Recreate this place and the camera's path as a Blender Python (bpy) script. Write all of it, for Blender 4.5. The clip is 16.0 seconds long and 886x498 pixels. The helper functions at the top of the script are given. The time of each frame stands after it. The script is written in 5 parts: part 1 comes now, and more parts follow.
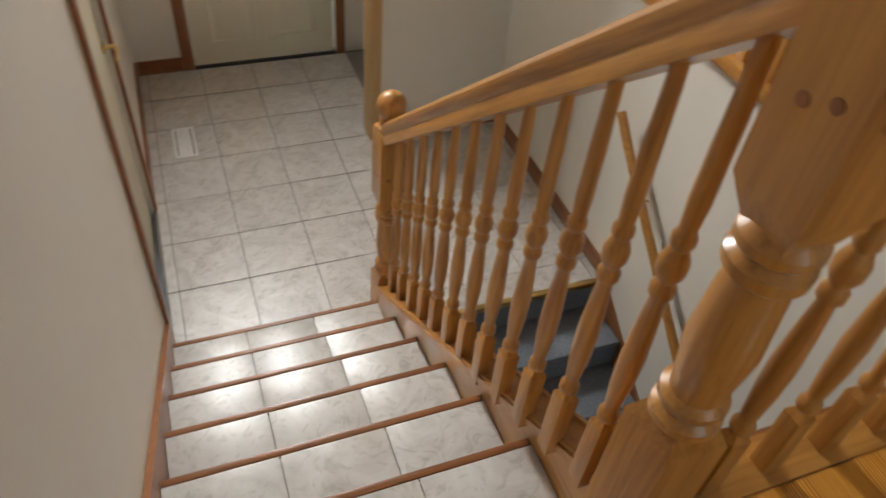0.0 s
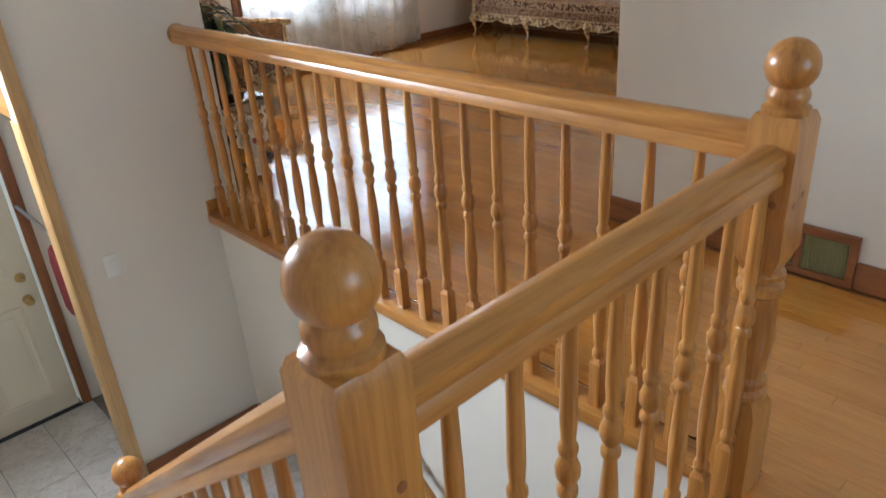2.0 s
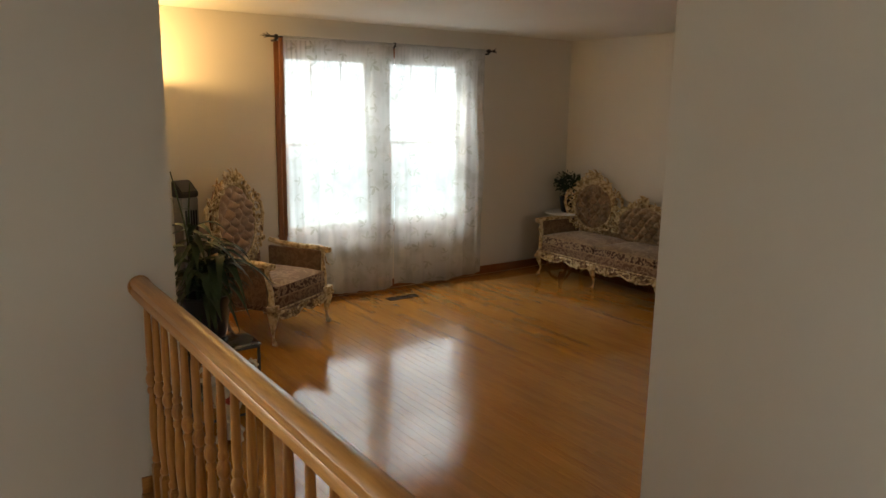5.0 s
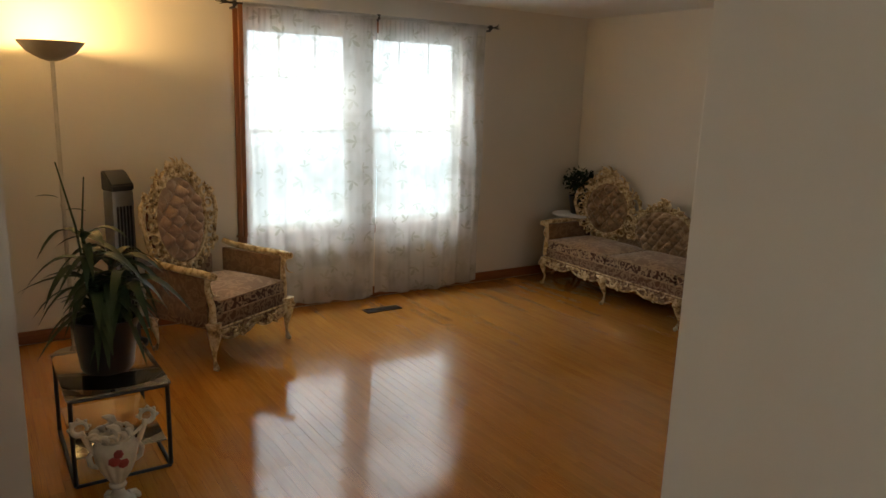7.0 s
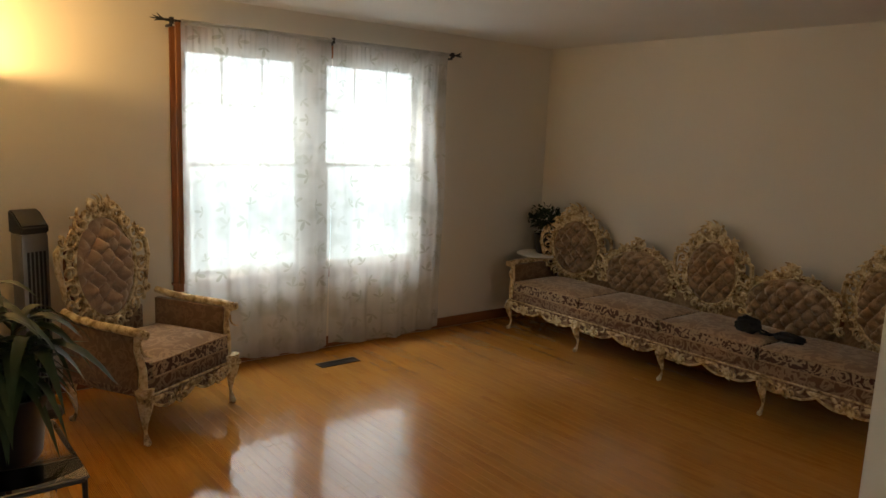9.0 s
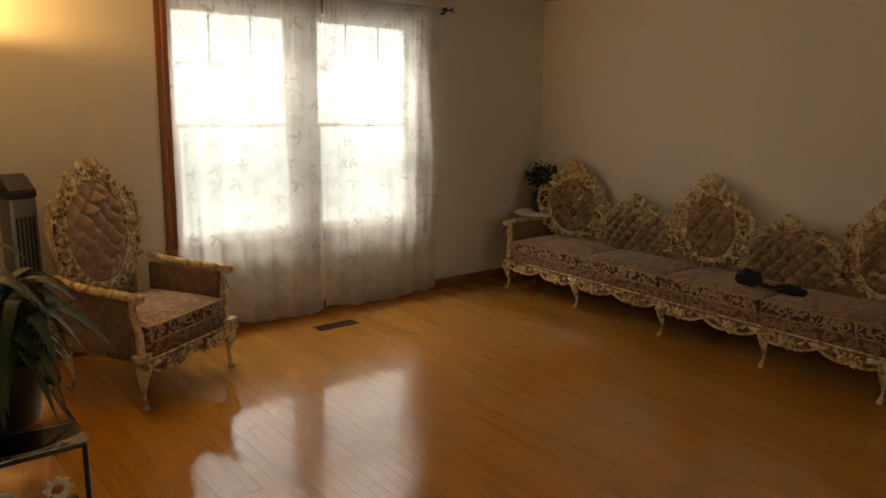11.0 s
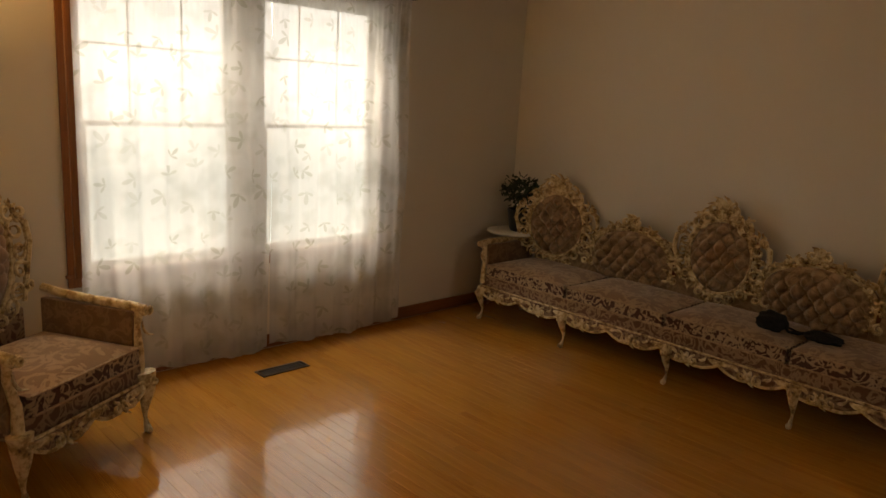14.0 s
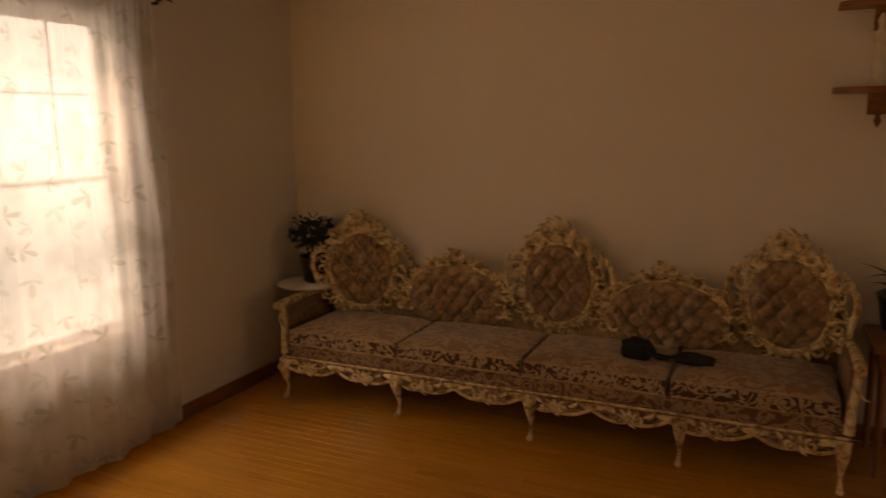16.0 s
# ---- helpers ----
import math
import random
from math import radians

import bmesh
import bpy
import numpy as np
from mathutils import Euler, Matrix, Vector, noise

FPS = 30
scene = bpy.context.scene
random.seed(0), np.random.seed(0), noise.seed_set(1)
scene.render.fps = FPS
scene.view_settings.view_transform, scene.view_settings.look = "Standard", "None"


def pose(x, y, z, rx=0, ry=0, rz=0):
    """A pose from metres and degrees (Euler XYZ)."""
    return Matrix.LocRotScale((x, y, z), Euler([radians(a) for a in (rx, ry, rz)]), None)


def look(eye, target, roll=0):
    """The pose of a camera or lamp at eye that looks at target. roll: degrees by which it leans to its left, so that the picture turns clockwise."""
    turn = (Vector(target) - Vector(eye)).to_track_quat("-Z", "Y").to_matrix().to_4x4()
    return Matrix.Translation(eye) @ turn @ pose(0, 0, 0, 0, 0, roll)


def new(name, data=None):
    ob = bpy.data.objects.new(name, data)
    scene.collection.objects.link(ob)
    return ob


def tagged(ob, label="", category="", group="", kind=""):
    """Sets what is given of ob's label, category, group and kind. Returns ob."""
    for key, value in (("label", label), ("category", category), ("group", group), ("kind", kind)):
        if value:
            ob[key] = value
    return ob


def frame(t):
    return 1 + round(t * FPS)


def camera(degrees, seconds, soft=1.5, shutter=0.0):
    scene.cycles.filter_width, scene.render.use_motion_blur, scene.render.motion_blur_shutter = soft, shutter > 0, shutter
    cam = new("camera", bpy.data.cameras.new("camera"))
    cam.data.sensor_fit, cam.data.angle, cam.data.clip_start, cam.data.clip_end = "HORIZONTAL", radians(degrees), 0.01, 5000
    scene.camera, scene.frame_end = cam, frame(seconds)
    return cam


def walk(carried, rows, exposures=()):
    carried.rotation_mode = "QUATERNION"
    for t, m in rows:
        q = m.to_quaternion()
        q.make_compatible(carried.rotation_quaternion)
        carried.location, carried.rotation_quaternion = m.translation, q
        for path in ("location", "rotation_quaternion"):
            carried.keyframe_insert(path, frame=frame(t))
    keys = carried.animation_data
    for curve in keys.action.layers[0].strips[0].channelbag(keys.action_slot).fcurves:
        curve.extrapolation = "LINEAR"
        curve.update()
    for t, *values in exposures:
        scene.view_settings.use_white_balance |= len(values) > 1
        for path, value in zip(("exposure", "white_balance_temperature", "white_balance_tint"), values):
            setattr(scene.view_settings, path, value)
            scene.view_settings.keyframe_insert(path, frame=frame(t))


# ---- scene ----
cam = camera(63.0, 16.0, soft=1.5, shutter=0.22)
PATH = [
    (0, (-1.792, -1.263, 1.178), (-1.202, 0.035, -0.225), 6.2),
    (0.5, (-1.733, -1.352, 1.221), (-0.795, -0.156, -0.078), -1.1),
    (1, (-1.699, -1.452, 1.328), (-0.605, -0.225, 0.188), -3.7),
    (1.5, (-1.642, -1.475, 1.409), (-0.489, -0.218, 0.366), -5.2),
    (2, (-1.578, -1.458, 1.508), (-0.374, -0.131, 0.619), -4.1),
    (2.5, (-1.506, -1.433, 1.610), (-0.28, -0.029, 0.871), -3.3),
    (3, (-1.435, -1.418, 1.644), (-0.193, 0.035, 1.054), -3.8),
    (3.5, (-1.307, -1.407, 1.7), (-0.089, 0.098, 1.198), -3.4),
    (4, (-1.145, -1.353, 1.735), (0.093, 0.167, 1.341), -2.4),
    (4.2, (-1.063, -1.305, 1.744), (0.16, 0.23, 1.358), -1.6),
    (6.5, (-0.060, -0.687, 1.737), (0.968, 0.979, 1.322), 2.4),
    (7, (0.056, -0.512, 1.713), (1.14, 1.115, 1.289), 2.0),
    (7.5, (0.2, -0.281, 1.71), (1.28, 1.342, 1.263), 2.3),
    (8, (0.215, -0.147, 1.676), (1.332, 1.461, 1.269), 3.2),
    (8.5, (0.208, -0.058, 1.671), (1.362, 1.535, 1.31), 3.3),
    (9, (0.192, 0.028, 1.668), (1.425, 1.569, 1.346), 2.4),
    (11.5, (0.22, 0.09, 1.574), (1.438, 1.598, 1.083), 1.3),
    (12, (0.272, 0.095, 1.531), (1.427, 1.583, 0.858), 1.3),
    (12.5, (0.299, 0.179, 1.519), (1.463, 1.638, 0.802), 3.9),
    (13, (0.361, 0.431, 1.538), (1.643, 1.798, 0.838), 4.3),
    (13.5, (0.431, 0.662, 1.566), (1.783, 2.042, 1.051), 4.9),
    (14, (0.602, 0.871, 1.622), (1.965, 2.274, 1.208), 3.4),
    (14.5, (0.669, 1.112, 1.616), (2.096, 2.471, 1.276), 2.1),
    (15, (0.712, 1.338, 1.632), (2.227, 2.615, 1.354), 2.0),
    (15.5, (0.917, 1.506, 1.61), (2.491, 2.713, 1.353), -1.7),
    (16, (1.051, 1.804, 1.629), (2.845, 2.619, 1.287), -0.6),
]
walk(cam, [(t, look(eye, target, roll)) for t, eye, target, roll in PATH],
     [(0, 0.4, 6900, 11), (0.5, 0.9, 8000, 13), (1, 1.3, 6500, 10), (1.5, 1.35, 5900, 8), (2, 1.0, 5700, 8), (2.5, 0.45, 5900, 8), (3.2, 0.1, 6900, 8), (4.2, 0.0, 7100, 8), (6.3, -0.08, 6800, 8), (9.2, -0.08, 7100, 8),
      (11.3, -0.18, 9500, 17), (12.0, 0.32, 14500, 27), (12.6, 0.4, 8800, 11), (13.4, 0.2, 8300, 10), (14.2, -0.5, 10000, 21), (15.5, -0.55, 11200, 29), (16, -0.5, 13300, 35)])

# ---- world and light ----
world = bpy.data.worlds.new("sky")
scene.world = world
world.use_nodes = True
wn = world.node_tree.nodes
sky = wn.new("ShaderNodeTexSky")
sky.sky_type, sky.sun_disc = "NISHITA", False
sky.sun_elevation, sky.sun_rotation = radians(50), radians(150)
wn["Background"].inputs["Strength"].default_value = 0.1
world.node_tree.links.new(sky.outputs[0], wn["Background"].inputs["Color"])
sun_data = bpy.data.lights.new("sun", "SUN")
sun_data.energy, sun_data.angle, sun_data.color = 1.0, radians(15), (1.0, 0.96, 0.9)
sun = new("sun", sun_data)
sun.matrix_world = look((3, -8, 12), (0, 0, 0))


def lamp(name, kind, energy, color, m, size=0.1, size_y=None, spread=180):
    d = bpy.data.lights.new(name, kind)
    d.energy, d.color = energy, color
    if kind == "AREA":
        d.shape, d.size, d.size_y = "RECTANGLE", size, size_y or size
        d.spread = radians(spread)
    else:
        d.shadow_soft_size = size
    o = new(name, d)
    o.matrix_world = m
    return o


# daylight standing in the openings: transom over the front door, windows behind the hall
lamp("transom_daylight", "AREA", 48, (0.92, 0.97, 1.0), look((-1.60, 3.19, 1.75), (-1.0, -1.0, -0.4)), 0.56, 0.62, 118)
lamp("hall_daylight", "AREA", 6.2, (0.68, 0.88, 1.0), look((-0.5, -3.40, 1.5), (-0.5, 0, 1.2)), 1.3, 1.1)
lamp("dining_daylight", "AREA", 8, (1.0, 0.96, 0.90), look((3.4, -3.40, 1.5), (3.4, 2, 0.9)), 1.4, 1.1)
# lamp added outside above the window, out of view, to brighten curtain and room
lamp("window_sky_fill", "AREA", 200, (0.92, 0.98, 1.03), look((2.75, 5.9, 3.68), (2.75, 4.66, 1.3)), 2.6, 0.8)

# ---- materials ----


def mat(name, rough=0.6, metal=0.0, spec=0.5):
    m = bpy.data.materials.new(name)
    m.use_nodes = True
    b = m.node_tree.nodes["Principled BSDF"]
    b.inputs["Roughness"].default_value, b.inputs["Metallic"].default_value = rough, metal
    b.inputs["Specular IOR Level"].default_value = spec
    return m, m.node_tree.nodes, m.node_tree.links, b


def node(nodes, kind, **values):
    n = nodes.new(kind)
    for key, value in values.items():
        n.inputs[key.replace("_", " ")].default_value = value
    return n


def ramp(nodes, links, source, stops):
    r = nodes.new("ShaderNodeValToRGB")
    e = r.color_ramp.elements
    while len(e) < len(stops):
        e.new(0.5)
    for k, (p, c) in enumerate(stops):
        e[k].position, e[k].color = p, (*c, 1)
    links.new(source, r.inputs[0])
    return r.outputs[0]


def mixed(nodes, links, fac, a, b, blend="MIX"):
    n = nodes.new("ShaderNodeMix")
    n.data_type, n.blend_type = "RGBA", blend
    for sock, value in ((n.inputs[0], fac), (n.inputs[6], a), (n.inputs[7], b)):
        if isinstance(value, (int, float)):
            sock.default_value = value
        elif isinstance(value, tuple):
            sock.default_value = (*value, 1)
        else:
            links.new(value, sock)
    return n.outputs[2]


def bump(nodes, links, b, height, strength=0.2, distance=0.002):
    n = nodes.new("ShaderNodeBump")
    n.inputs["Strength"].default_value, n.inputs["Distance"].default_value = strength, distance
    links.new(height, n.inputs["Height"])
    links.new(n.outputs[0], b.inputs["Normal"])


def coords(nodes, links, scale, shift=None):
    c = nodes.new("ShaderNodeTexCoord")
    m = nodes.new("ShaderNodeMapping")
    m.inputs["Scale"].default_value = scale
    links.new(c.outputs["Object"], m.inputs["Vector"])
    if shift == "object":
        i = nodes.new("ShaderNodeObjectInfo")
        v = nodes.new("ShaderNodeVectorMath")
        v.operation = "SCALE"
        v.inputs[0].default_value = (31.0, 17.0, 53.0)
        links.new(i.outputs["Random"], v.inputs["Scale"])
        links.new(v.outputs[0], m.inputs["Location"])
    elif shift == "island":
        i = nodes.new("ShaderNodeNewGeometry")
        v = nodes.new("ShaderNodeVectorMath")
        v.operation = "SCALE"
        v.inputs[0].default_value = (31.0, 17.0, 53.0)
        links.new(i.outputs["Random Per Island"], v.inputs["Scale"])
        links.new(v.outputs[0], m.inputs["Location"])
    return m.outputs[0]


def wood(name, dark, light, axis, rough=0.35, shift="object", tone=0.0, grain=1.0, coat=0.0, wavy=False, figure=0.0):
    """Oak-like wood with its grain along the axis 0, 1 or 2."""
    m, n, l, b = mat(name, rough)
    s1, s2 = [38.0 * grain] * 3, [9.0 * grain] * 3
    s1[axis], s2[axis] = 1.6, 0.9
    fine = node(n, "ShaderNodeTexNoise", Scale=3.0, Detail=5.0, Roughness=0.65)
    l.new(coords(n, l, s1, shift), fine.inputs["Vector"])
    broad = node(n, "ShaderNodeTexNoise", Scale=1.6, Detail=3.0, Distortion=1.4)
    l.new(coords(n, l, s2, shift), broad.inputs["Vector"])
    a = ramp(n, l, fine.outputs["Fac"], [(0.32, dark), (0.62, light)])
    c = ramp(n, l, broad.outputs["Fac"], [(0.3, dark), (0.55, light), (0.75, tuple(0.8 * q for q in light))])
    col = mixed(n, l, 0.5, a, c)
    if tone:
        if shift == "object":
            r = n.new("ShaderNodeObjectInfo").outputs["Random"]
        else:
            r = n.new("ShaderNodeNewGeometry").outputs["Random Per Island"]
        t = ramp(n, l, r, [(0.0, (1 - tone,) * 3), (0.5, (1, 0.985, 0.97)), (1.0, (1 + 0.4 * tone, 1 + 0.3 * tone, 1))])
        col = mixed(n, l, 1.0, col, t, "MULTIPLY")
    if figure:
        # flame figure on a few boards
        st = [20.0] * 3
        st[axis] = 1.5
        flame = node(n, "ShaderNodeTexWave", Scale=2.2, Distortion=6.0, Detail=2.0, Detail_Scale=1.2)
        l.new(coords(n, l, st, shift), flame.inputs["Vector"])
        few = ramp(n, l, r, [(0.66, (0, 0, 0)), (0.84, (figure,) * 3)])
        col = mixed(n, l, few, col, mixed(n, l, 1.0, col, ramp(n, l, flame.outputs["Fac"], [(0.1, (0.58, 0.48, 0.38)), (0.40, (1, 1, 1))]), "MULTIPLY"))
    l.new(col, b.inputs["Base Color"])
    b.inputs["Coat Weight"].default_value, b.inputs["Coat Roughness"].default_value = coat, 0.08
    scuff = node(n, "ShaderNodeTexNoise", Scale=5.0, Detail=4.0)
    mr = node(n, "ShaderNodeMapRange", To_Min=rough * 0.8, To_Max=rough * 1.3)
    l.new(scuff.outputs["Fac"], mr.inputs["Value"])
    l.new(mr.outputs[0], b.inputs["Roughness"])
    bump(n, l, b, fine.outputs["Fac"], 0.12, 0.001)
    if wavy:
        swell = node(n, "ShaderNodeTexNoise", Scale=4.0, Detail=2.0)
        g = n.new("ShaderNodeNewGeometry")
        l.new(g.outputs["Position"], swell.inputs["Vector"])
        w = n.new("ShaderNodeBump")
        w.inputs["Strength"].default_value, w.inputs["Distance"].default_value = 0.35, 0.004
        l.new(swell.outputs["Fac"], w.inputs["Height"])
        l.new(b.inputs["Normal"].links[0].from_node.outputs[0], w.inputs["Normal"])
        l.new(w.outputs[0], b.inputs["Normal"])
        l.new(w.outputs[0], b.inputs["Coat Normal"])
        b.inputs["Coat IOR"].default_value, b.inputs["Coat Roughness"].default_value = 1.62, 0.06
    return m


def plaster(name, color, rough=0.75, bumpy=0.12):
    m, n, l, b = mat(name, rough, spec=0.3)
    big = node(n, "ShaderNodeTexNoise", Scale=1.3, Detail=3.0)
    l.new(coords(n, l, (1, 1, 1)), big.inputs["Vector"])
    fine = node(n, "ShaderNodeTexNoise", Scale=160.0, Detail=3.0)
    l.new(coords(n, l, (1, 1, 1)), fine.inputs["Vector"])
    l.new(ramp(n, l, big.outputs["Fac"], [(0.3, tuple(q * 0.95 for q in color)), (0.7, color)]), b.inputs["Base Color"])
    bump(n, l, b, fine.outputs["Fac"], bumpy, 0.002)
    return m


def marble(name, shift):
    m, n, l, b = mat(name, 0.34)
    v = coords(n, l, (1, 1, 1), shift)
    cloud = node(n, "ShaderNodeTexNoise", Scale=7.0, Detail=6.0, Roughness=0.6, Distortion=1.2)
    vein = node(n, "ShaderNodeTexNoise", Scale=16.0, Detail=5.0, Distortion=2.5)
    l.new(v, cloud.inputs["Vector"]), l.new(v, vein.inputs["Vector"])
    a = ramp(n, l, cloud.outputs["Fac"], [(0.3, (0.42, 0.385, 0.35)), (0.52, (0.53, 0.50, 0.465)), (0.75, (0.61, 0.585, 0.555))])
    c = ramp(n, l, vein.outputs["Fac"], [(0.36, (0.62, 0.56, 0.50)), (0.46, (1, 1, 1))])
    l.new(mixed(n, l, 0.4, a, c, "MULTIPLY"), b.inputs["Base Color"])
    bump(n, l, b, cloud.outputs["Fac"], 0.06, 0.001)
    return m


def plain(name, color, rough=0.5, metal=0.0, vary=0.15, scale=12.0, spec=0.5):
    m, n, l, b = mat(name, rough, metal, spec)
    t = node(n, "ShaderNodeTexNoise", Scale=scale, Detail=4.0)
    l.new(coords(n, l, (1, 1, 1), "object"), t.inputs["Vector"])
    l.new(ramp(n, l, t.outputs["Fac"], [(0.3, tuple(q * (1 - vary) for q in color)), (0.7, color)]), b.inputs["Base Color"])
    bump(n, l, b, t.outputs["Fac"], 0.08, 0.001)
    return m


def brocade(name, ground, figure, scale, low=0.5, rough=0.85):
    """Woven velvet with irregular flower shapes."""
    m, n, l, b = mat(name, rough, spec=0.2)
    v = coords(n, l, (1, 1, 1))
    warp = node(n, "ShaderNodeTexNoise", Scale=scale, Detail=2.0, Distortion=2.2)
    l.new(v, warp.inputs["Vector"])
    leaf = node(n, "ShaderNodeTexVoronoi", Scale=scale * 1.4)
    l.new(v, leaf.inputs["Vector"])
    add = n.new("ShaderNodeMath")
    add.operation = "SUBTRACT"
    l.new(warp.outputs["Fac"], add.inputs[0])
    mul = n.new("ShaderNodeMath")
    mul.operation, mul.inputs[1].default_value = "MULTIPLY", 0.25
    l.new(leaf.outputs["Distance"], mul.inputs[0])
    l.new(mul.outputs[0], add.inputs[1])
    col = ramp(n, l, add.outputs[0], [(low - 0.17, ground), (low - 0.12, figure), (low - 0.02, figure), (low + 0.03, ground)])
    pile = node(n, "ShaderNodeTexNoise", Scale=260.0, Detail=2.0)
    l.new(v, pile.inputs["Vector"])
    col = mixed(n, l, 0.35, col, ramp(n, l, pile.outputs["Fac"], [(0.3, (0.55, 0.5, 0.5)), (0.7, (1, 1, 1))]), "MULTIPLY")
    l.new(col, b.inputs["Base Color"])
    b.inputs["Sheen Weight"].default_value = 0.35
    bump(n, l, b, pile.outputs["Fac"], 0.25, 0.001)
    return m


def gilded(name):
    """Cream and gold paint; random brown patches stand in for shaded recesses."""
    m, n, l, b = mat(name, 0.42)
    t = node(n, "ShaderNodeTexNoise", Scale=22.0, Detail=4.0, Roughness=0.7)
    l.new(coords(n, l, (1, 1, 1)), t.inputs["Vector"])
    l.new(ramp(n, l, t.outputs["Fac"], [(0.30, (0.10, 0.05, 0.02)), (0.42, (0.40, 0.26, 0.105)), (0.53, (0.70, 0.55, 0.32)), (0.69, (0.84, 0.74, 0.52))]), b.inputs["Base Color"])
    bump(n, l, b, t.outputs["Fac"], 0.25, 0.002)
    return m


def sheer(name):
    """Thin white voile with faint grey-green leaf sprigs and painted soft shadow blotches."""
    m, n, l, b = mat(name, 0.9, spec=0.1)
    v = coords(n, l, (1, 1, 1))
    xyz, flat = n.new("ShaderNodeSeparateXYZ"), n.new("ShaderNodeCombineXYZ")
    l.new(v, xyz.inputs[0])
    l.new(xyz.outputs[0], flat.inputs[0]), l.new(xyz.outputs[2], flat.inputs[1])
    cell = n.new("ShaderNodeTexVoronoi")
    cell.voronoi_dimensions = "2D"
    cell.inputs["Scale"].default_value, cell.inputs["Randomness"].default_value = 6.6, 0.75
    l.new(flat.outputs[0], cell.inputs["Vector"])

    def calc(op, p, q=0.0):
        k = n.new("ShaderNodeMath")
        k.operation = op
        for sock, value in ((k.inputs[0], p), (k.inputs[1], q)):
            if isinstance(value, (int, float)):
                sock.default_value = value
            else:
                l.new(value, sock)
        return k.outputs[0]

    off = n.new("ShaderNodeVectorMath")
    off.operation = "SUBTRACT"
    l.new(flat.outputs[0], off.inputs[0]), l.new(cell.outputs["Position"], off.inputs[1])
    arm, pick = n.new("ShaderNodeSeparateXYZ"), n.new("ShaderNodeSeparateXYZ")
    l.new(off.outputs[0], arm.inputs[0]), l.new(cell.outputs["Color"], pick.inputs[0])
    angle = calc("ADD", calc("ARCTAN2", arm.outputs[1], arm.outputs[0]), calc("MULTIPLY", pick.outputs[0], 6.283))
    # five narrow leaves fan out round a stem, longer on one side
    petal = calc("POWER", calc("ABSOLUTE", calc("COSINE", calc("MULTIPLY", angle, 2.5))), 1.6)
    side = calc("ADD", calc("MULTIPLY", calc("COSINE", angle), 0.45), 0.55)
    reach = calc("MULTIPLY", calc("MULTIPLY", petal, side), calc("ADD", calc("MULTIPLY", pick.outputs[1], 0.035), 0.055))
    away = calc("SQRT", calc("ADD", calc("MULTIPLY", arm.outputs[0], arm.outputs[0]), calc("MULTIPLY", arm.outputs[1], arm.outputs[1])))
    inside = ramp(n, l, calc("MULTIPLY", calc("SUBTRACT", reach, away), 60.0), [(0.0, (0, 0, 0)), (0.35, (1, 1, 1))])
    fade = calc("ADD", calc("MULTIPLY", pick.outputs[2], 0.55), 0.4)
    sprig = mixed(n, l, fade, (0, 0, 0), inside)
    # soft grey shadow blotches mixed into the cloth colour
    shadow_blotch = node(n, "ShaderNodeTexNoise", Scale=5.2, Detail=2.0, Roughness=0.45)
    l.new(v, shadow_blotch.inputs["Vector"])
    faded = ramp(n, l, shadow_blotch.outputs["Fac"], [(0.50, (0, 0, 0)), (0.64, (0.55, 0.55, 0.55))])
    ground = mixed(n, l, faded, (0.90, 0.905, 0.89), (0.62, 0.63, 0.58))
    col = mixed(n, l, sprig, ground, (0.50, 0.51, 0.44))
    tr = n.new("ShaderNodeBsdfTranslucent")
    l.new(col, tr.inputs["Color"])
    df = n.new("ShaderNodeBsdfDiffuse")
    l.new(col, df.inputs["Color"])
    cloth = n.new("ShaderNodeMixShader")
    cloth.inputs[0].default_value = 0.52
    l.new(df.outputs[0], cloth.inputs[1]), l.new(tr.outputs[0], cloth.inputs[2])
    clear = n.new("ShaderNodeBsdfTransparent")
    full = n.new("ShaderNodeMixShader")
    weave = mixed(n, l, sprig, (0.64, 0.64, 0.64), (0.80, 0.80, 0.80))
    l.new(weave, full.inputs[0])
    l.new(clear.outputs[0], full.inputs[1]), l.new(cloth.outputs[0], full.inputs[2])
    l.new(full.outputs[0], n["Material Output"].inputs["Surface"])
    return m


def glowing(name, color, strength):
    m, n, l, b = mat(name, 0.5)
    b.inputs["Base Color"].default_value = (*color, 1)
    b.inputs["Emission Color"].default_value = (*color, 1)
    b.inputs["Emission Strength"].default_value = strength
    return m


def clear_glass(name):
    m, n, l, b = mat(name, 0.02)
    b.inputs["Transmission Weight"].default_value = 1.0
    b.inputs["IOR"].default_value = 1.45
    b.inputs["Base Color"].default_value = (0.95, 0.98, 0.97, 1)
    return m


